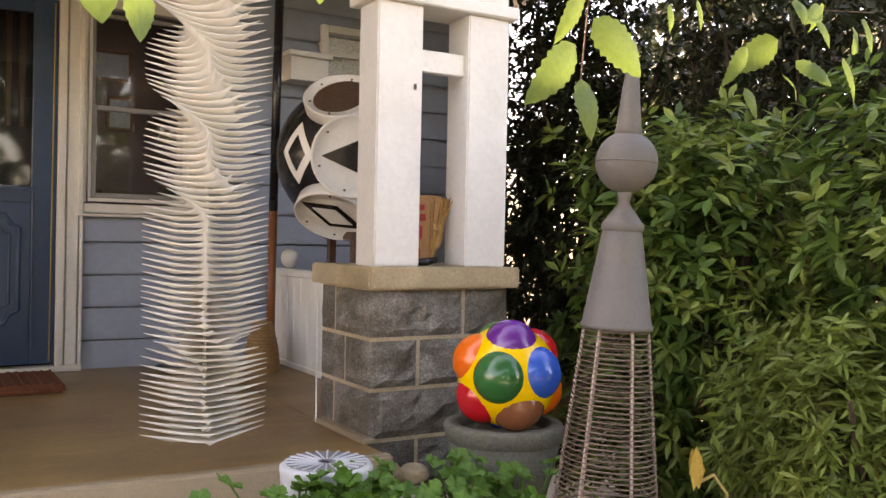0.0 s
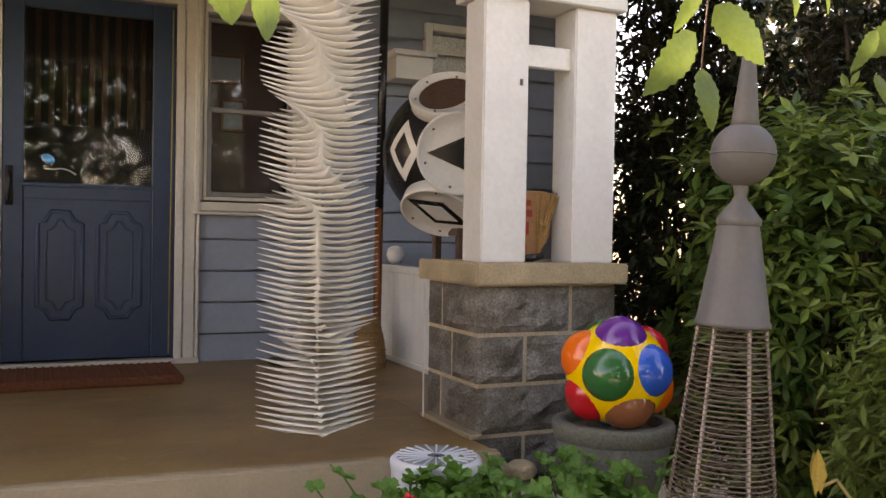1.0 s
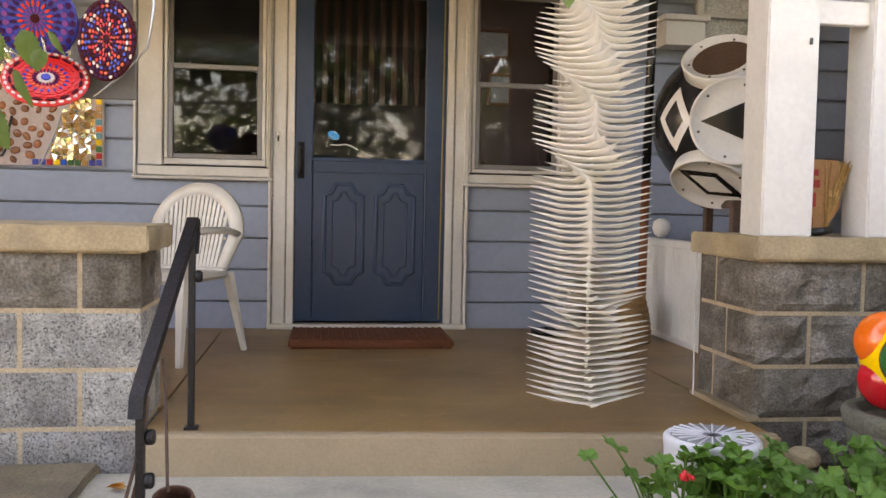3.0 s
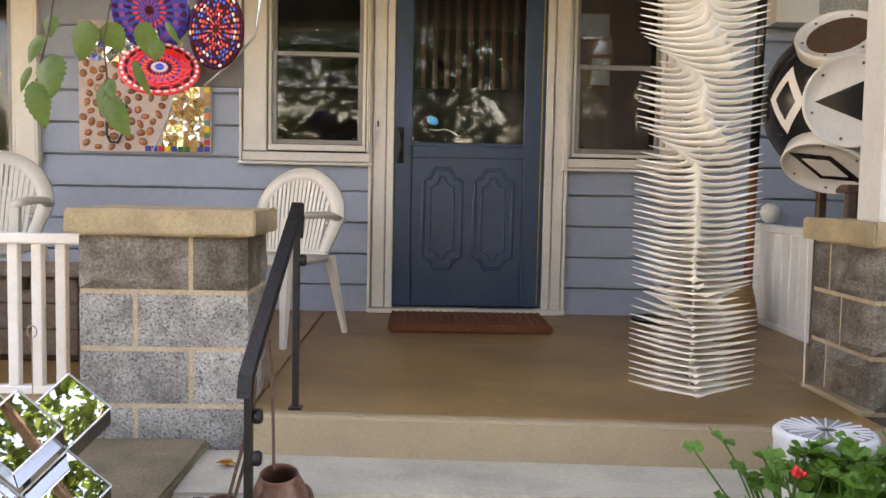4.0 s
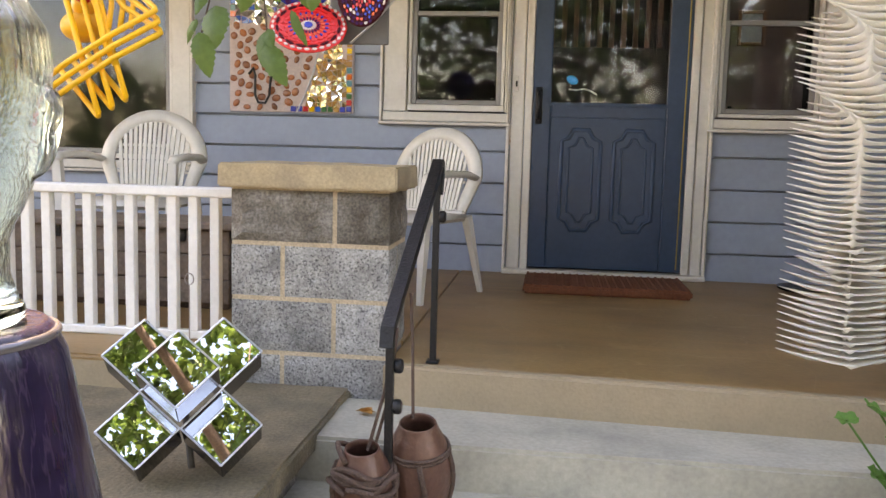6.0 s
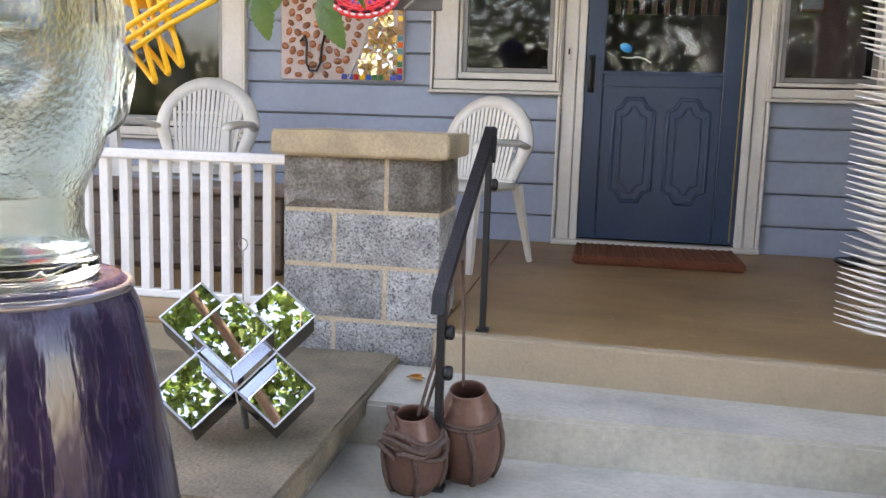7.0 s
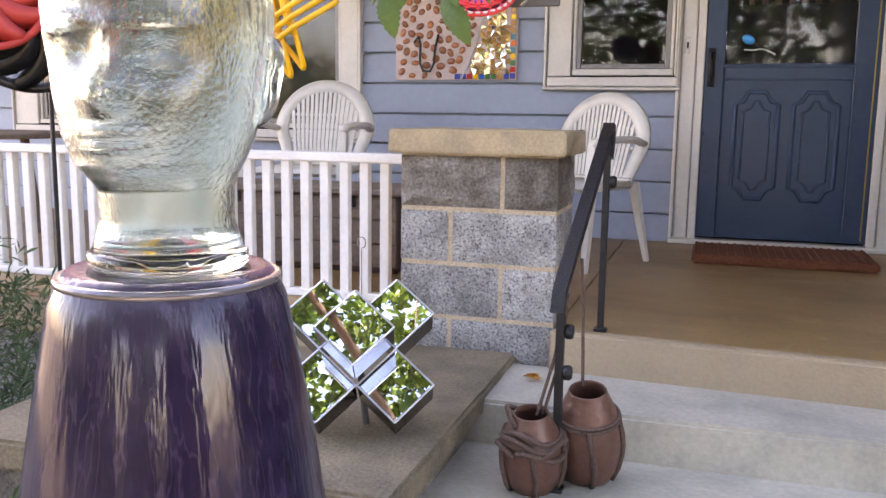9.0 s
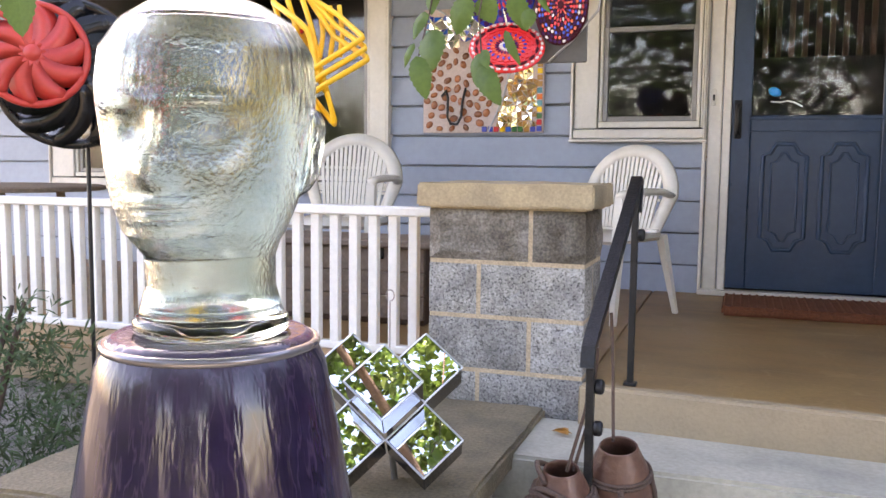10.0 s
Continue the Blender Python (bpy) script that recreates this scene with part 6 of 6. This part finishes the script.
for i, (x, y, z, fl) in enumerate(((0.97, 1.80, 0.055, True), (1.10, 1.72, 0.05, False), (1.28, 1.78, 0.04, False), (1.40, 1.70, 0.02, False), (1.54, 1.80, 0.07, False), (1.66, 1.72, 0.05, False), (1.04, 1.84, 0.06, False), (1.20, 1.82, 0.05, False), (1.20, 1.60, -0.05, False), (1.46, 1.58, -0.03, False))):
    geranium(x, y, z, 40 + i, fl)
dl = thing("dry_leaf_stalk", (2.3, 1.45, -0.3), "withered yellow leaf on a bent brown stalk", "plant")
part("stalk", tube(bmesh.new(), [(2.32, 1.45, -0.35), (2.31, 1.46, 0.0), (2.27, 1.48, 0.06), (2.20, 1.5, 0.03)], 0.006, 6), plain("dry_stalk", (0.40, 0.28, 0.10), 0.8), dl, "", True)
leaf_cloud("dry_leaf", [((2.19, 1.5, 0.15), (0.05, 0, -1)), ((2.2, 1.49, 0.16), (-0.1, 0, -1))], 0.13, 0.06, leaf_material("dry_yellow_leaf", (0.50, 0.33, 0.07), (0.6, 0.42, 0.1), 0.7, 0.3), dl, 3, 0, 0.1)


# ---- trees round the garden, behind the path ----
def tree(label, foot, height, c, r, n, leaf, width, mat, seed):
    t = thing("garden_tree", foot, label, "tree", "garden trees")
    f = Vector(foot)
    top = Vector(c) + Vector((0, 0, r[2] * 0.4))
    part("trunk", tube(bmesh.new(), [f, f.lerp(top, 0.35) + 0.1 * noise.noise_vector(f), f.lerp(top, 0.7), top], [0.17, 0.13, 0.08, 0.03], 12), BARK, t, "", True)
    q = random.Random(seed)
    for k in range(9):
        a = k * 2.4
        s = f.lerp(top, 0.4 + 0.06 * k)
        e = Vector(c) + Vector((r[0] * 0.75 * math.cos(a), r[1] * 0.75 * math.sin(a), r[2] * q.uniform(-.5, .6)))
        part("limb", tube(bmesh.new(), [s, s.lerp(e, 0.5) + Vector((0, 0, 0.2)), e], [0.06, 0.04, 0.012], 7), BARK, t, "", True)
    leaf_cloud("crown", blob_spots(c, r, n, seed, 0.15, 5), leaf, width, mat, t, seed, 0.4)
    return t


canopy = tree("tall leafy birch tree spreading over the steps and path", (2.6, -2.6, -0.7), 5, (0.2, -0.9, 4.3), (4.2, 2.7, 1.0), 26000, 0.085, 0.060, BIRCH, 61)
tree("leafy tree at the side of the garden", (-5.2, -6.0, -0.7), 5, (-5.0, -6.0, 1.6), (2.6, 1.4, 2.0), 9000, 0.12, 0.08, LAUREL_B, 62)
tree("leafy tree across the garden", (4.6, -5.2, -0.7), 5, (4.4, -5.4, 1.5), (2.6, 1.4, 1.9), 5500, 0.16, 0.10, BIRCH, 63)
# Unseen tree added behind the viewer to block sky from the reflections.
tree("unseen leafy tree added across the path to block low sky", (0.5, -6.5, -0.7), 5, (0.2, -6.0, 3.3), (5.2, 1.2, 1.7), 16000, 0.11, 0.08, HEDGE, 64)
tree("tall dark tree beyond the hedge", (7.2, 4.5, -0.7), 5, (7.0, 4.4, 2.2), (1.6, 2.6, 2.6), 9000, 0.17, 0.09, DARKLEAF, 65)
tree("tall dark tree beside the hedge", (7.0, 0.5, -0.7), 5, (6.8, 0.6, 2.2), (1.4, 2.2, 2.6), 7000, 0.17, 0.09, DARKLEAF, 66)
# Unseen hedges added behind the viewer so panes and pot reflect darkly.
for i, x in enumerate((-10.2, -7.6, -5.0, -2.4, 0.2, 2.8, 5.4)):
    shrub("garden_hedge", "unseen dark green hedge added across the garden to darken reflections", (x, -4.4, -0.7), (x, -4.4, 0.7), (1.35, 0.5, 1.6), 9000, 0.10, 0.052, HEDGE, 70 + i, 0.2, 7, shell=0.3)


# ---- hanging birch branches ----
def branch(pts, leaves, seed, size=0.085):
    q = random.Random(seed)
    x, y, z = pts[0]
    twig = part("twig", tube(bmesh.new(), [(x + 0.1, y - 0.3, 3.3), (x + 0.04, y - 0.08, 2.4), *pts], [0.008, 0.006, 0.004] + [0.0022] * (len(pts) - 1), 6), BARK, canopy, "thin hanging birch twig")
    for p, d in leaves:
        leaf_cloud("leaf", [(np.array(p), d)], size * q.uniform(0.92, 1.08), size * 0.84, BIRCH, twig, q.randrange(9999), 0.0, 0.16, 17, (0.25, -1.0, 0.1))




def set_leaf(base, tip, wide, twig, seed):
    """One toothed, slightly folded leaf from its stalk to its tip."""
    q = random.Random(seed)
    p, e = Vector(base), Vector(tip)
    d = e - p
    s = d.cross(Vector((q.uniform(-.3, .3), -1, q.uniform(-.2, .3)))).normalized()
    u = s.cross(d).normalized()
    if u.y > 0:
        u = -u
    bm = bmesh.new()
    rows, k = [], 17
    for i in range(k):
        t = i / (k - 1)
        w = math.sin(math.pi * t ** 0.72) ** 0.75 * (1 - 0.15 * (i % 2)) * wide * 0.5 if 0 < i < k - 1 else 0.0006
        c = p + d * t + u * 0.10 * d.length * math.sin(math.pi * t)
        rows.append([bm.verts.new(c + s * w * a - u * abs(a) * w * 0.22 + 0.0015 * noise.noise_vector((c + s * a) * 60)) for a in (1, 0.5, 0, -0.5, -1)])
    for r0, r1 in zip(rows, rows[1:]):
        for j in range(4):
            bm.faces.new((r0[j], r0[j + 1], r1[j + 1], r1[j]))
    part("leaf", bm, BIRCH, twig, "", True)


def hanging(pts, leaves, depth, seed, spread=0.02):
    x, y, z = pts[0]
    twig = part("twig", tube(bmesh.new(), [(x + 0.1, y - 0.3, 3.3), (x + 0.04, y - 0.08, 2.4), *pts], [0.008, 0.006, 0.004] + [0.0016] * (len(pts) - 1), 6), BARK, canopy, "thin hanging birch twig")
    q = random.Random(seed)
    for i, (x0, z0, x1, z1, w) in enumerate(leaves):
        y0 = depth + q.uniform(-spread, spread)
        set_leaf((x0, y0, z0), (x1, y0 + q.uniform(-spread, spread), z1), w, twig, seed * 50 + i)


hanging([(1.10, 0.72, 1.9), (1.055, 0.70, 1.25), (1.045, 0.70, 1.16), (1.037, 0.70, 1.074)],
        [(1.011, 1.128, 0.919, 1.019, 0.067), (1.071, 1.185, 1.175, 1.093, 0.079), (1.037, 1.074, 1.061, 0.970, 0.067), (1.041, 1.229, 0.992, 1.131, 0.037)], 0.70, 1)
hanging([(1.5, 0.8, 1.9), (1.55, 0.76, 1.40), (1.66, 0.75, 1.30), (1.92, 0.74, 1.33)],
        [(1.673, 1.25, 1.586, 1.173, 0.07), (1.594, 1.174, 1.641, 1.12, 0.045), (1.558, 1.216, 1.518, 1.13, 0.038), (1.929, 1.324, 1.922, 1.239, 0.059), (1.84, 1.223, 1.906, 1.122, 0.054),
         (1.878, 1.291, 1.81, 1.219, 0.057), (1.737, 1.313, 1.654, 1.265, 0.044), (1.785, 1.339, 1.817, 1.288, 0.032), (1.57, 1.13, 1.616, 1.07, 0.031), (1.652, 1.318, 1.645, 1.258, 0.042),
         (1.552, 1.14, 1.52, 1.079, 0.015), (1.719, 1.292, 1.741, 1.222, 0.036)], 0.75, 2, 0.06)
hanging([(1.25, 0.8, 1.9), (1.28, 0.76, 1.28), (1.36, 0.75, 1.28)], [(1.281, 1.248, 1.285, 1.195, 0.023), (1.359, 1.271, 1.376, 1.214, 0.019)], 0.75, 3)
branch([(0.30, 0.72, 1.6), (0.29, 0.70, 1.2), (0.285, 0.70, 1.12)], [((0.305, 0.70, 1.115), (0.15, 0, -1)), ((0.255, 0.70, 1.13), (0.1, 0, -1)), ((0.56, 0.72, 1.23), (0, 0, -1))], 3, 0.075)
hanging([(-0.60, 1.05, 1.7), (-0.60, 1.0, 1.08), (-0.612, 1.0, 1.01), (-0.632, 1.0, 0.935)],
        [(-0.615, 1.007, -0.631, 0.96, 0.027), (-0.605, 0.979, -0.601, 0.906, 0.059), (-0.629, 0.933, -0.609, 0.86, 0.041), (-0.647, 0.96, -0.669, 0.919, 0.018), (-0.609, 1.041, -0.609, 1.004, 0.026)], 1.0, 4)
hanging([(-0.50, 1.05, 1.7), (-0.51, 1.0, 1.08), (-0.525, 1.0, 1.0), (-0.518, 1.0, 0.92)],
        [(-0.548, 1.033, -0.569, 0.97, 0.05), (-0.525, 1.033, -0.507, 0.989, 0.044), (-0.47, 1.034, -0.451, 0.976, 0.04), (-0.433, 1.003, -0.439, 0.967, 0.027), (-0.484, 0.976, -0.458, 0.917, 0.018),
         (-0.53, 0.939, -0.526, 0.88, 0.027), (-0.521, 0.916, -0.482, 0.849, 0.043), (-0.428, 1.034, -0.405, 0.999, 0.013), (-0.512, 0.939, -0.498, 0.908, 0.022)], 1.0, 5)
branch([(-1.68, 1.25, 1.8), (-1.70, 1.2, 1.16)], [((-1.70, 1.2, 1.16), (0.1, 0, -1)), ((-1.76, 1.2, 1.18), (-0.1, 0, -1))], 6, 0.09)
fallen = thing("fallen_leaf", (-0.64, 2.36, -0.133), "dry orange leaf lying on the step by the pier", "leaf")
leaf_cloud("blade", [((-0.665, 2.355, -0.122), (1, 0.2, 0.12)), ((-0.655, 2.38, -0.122), (0.8, -0.7, 0.16))], 0.06, 0.04, leaf_material("dry_orange_leaf", (0.42, 0.20, 0.05), (0.3, 0.13, 0.04), 0.7, 0.2), fallen, 9, 0, 0.1)
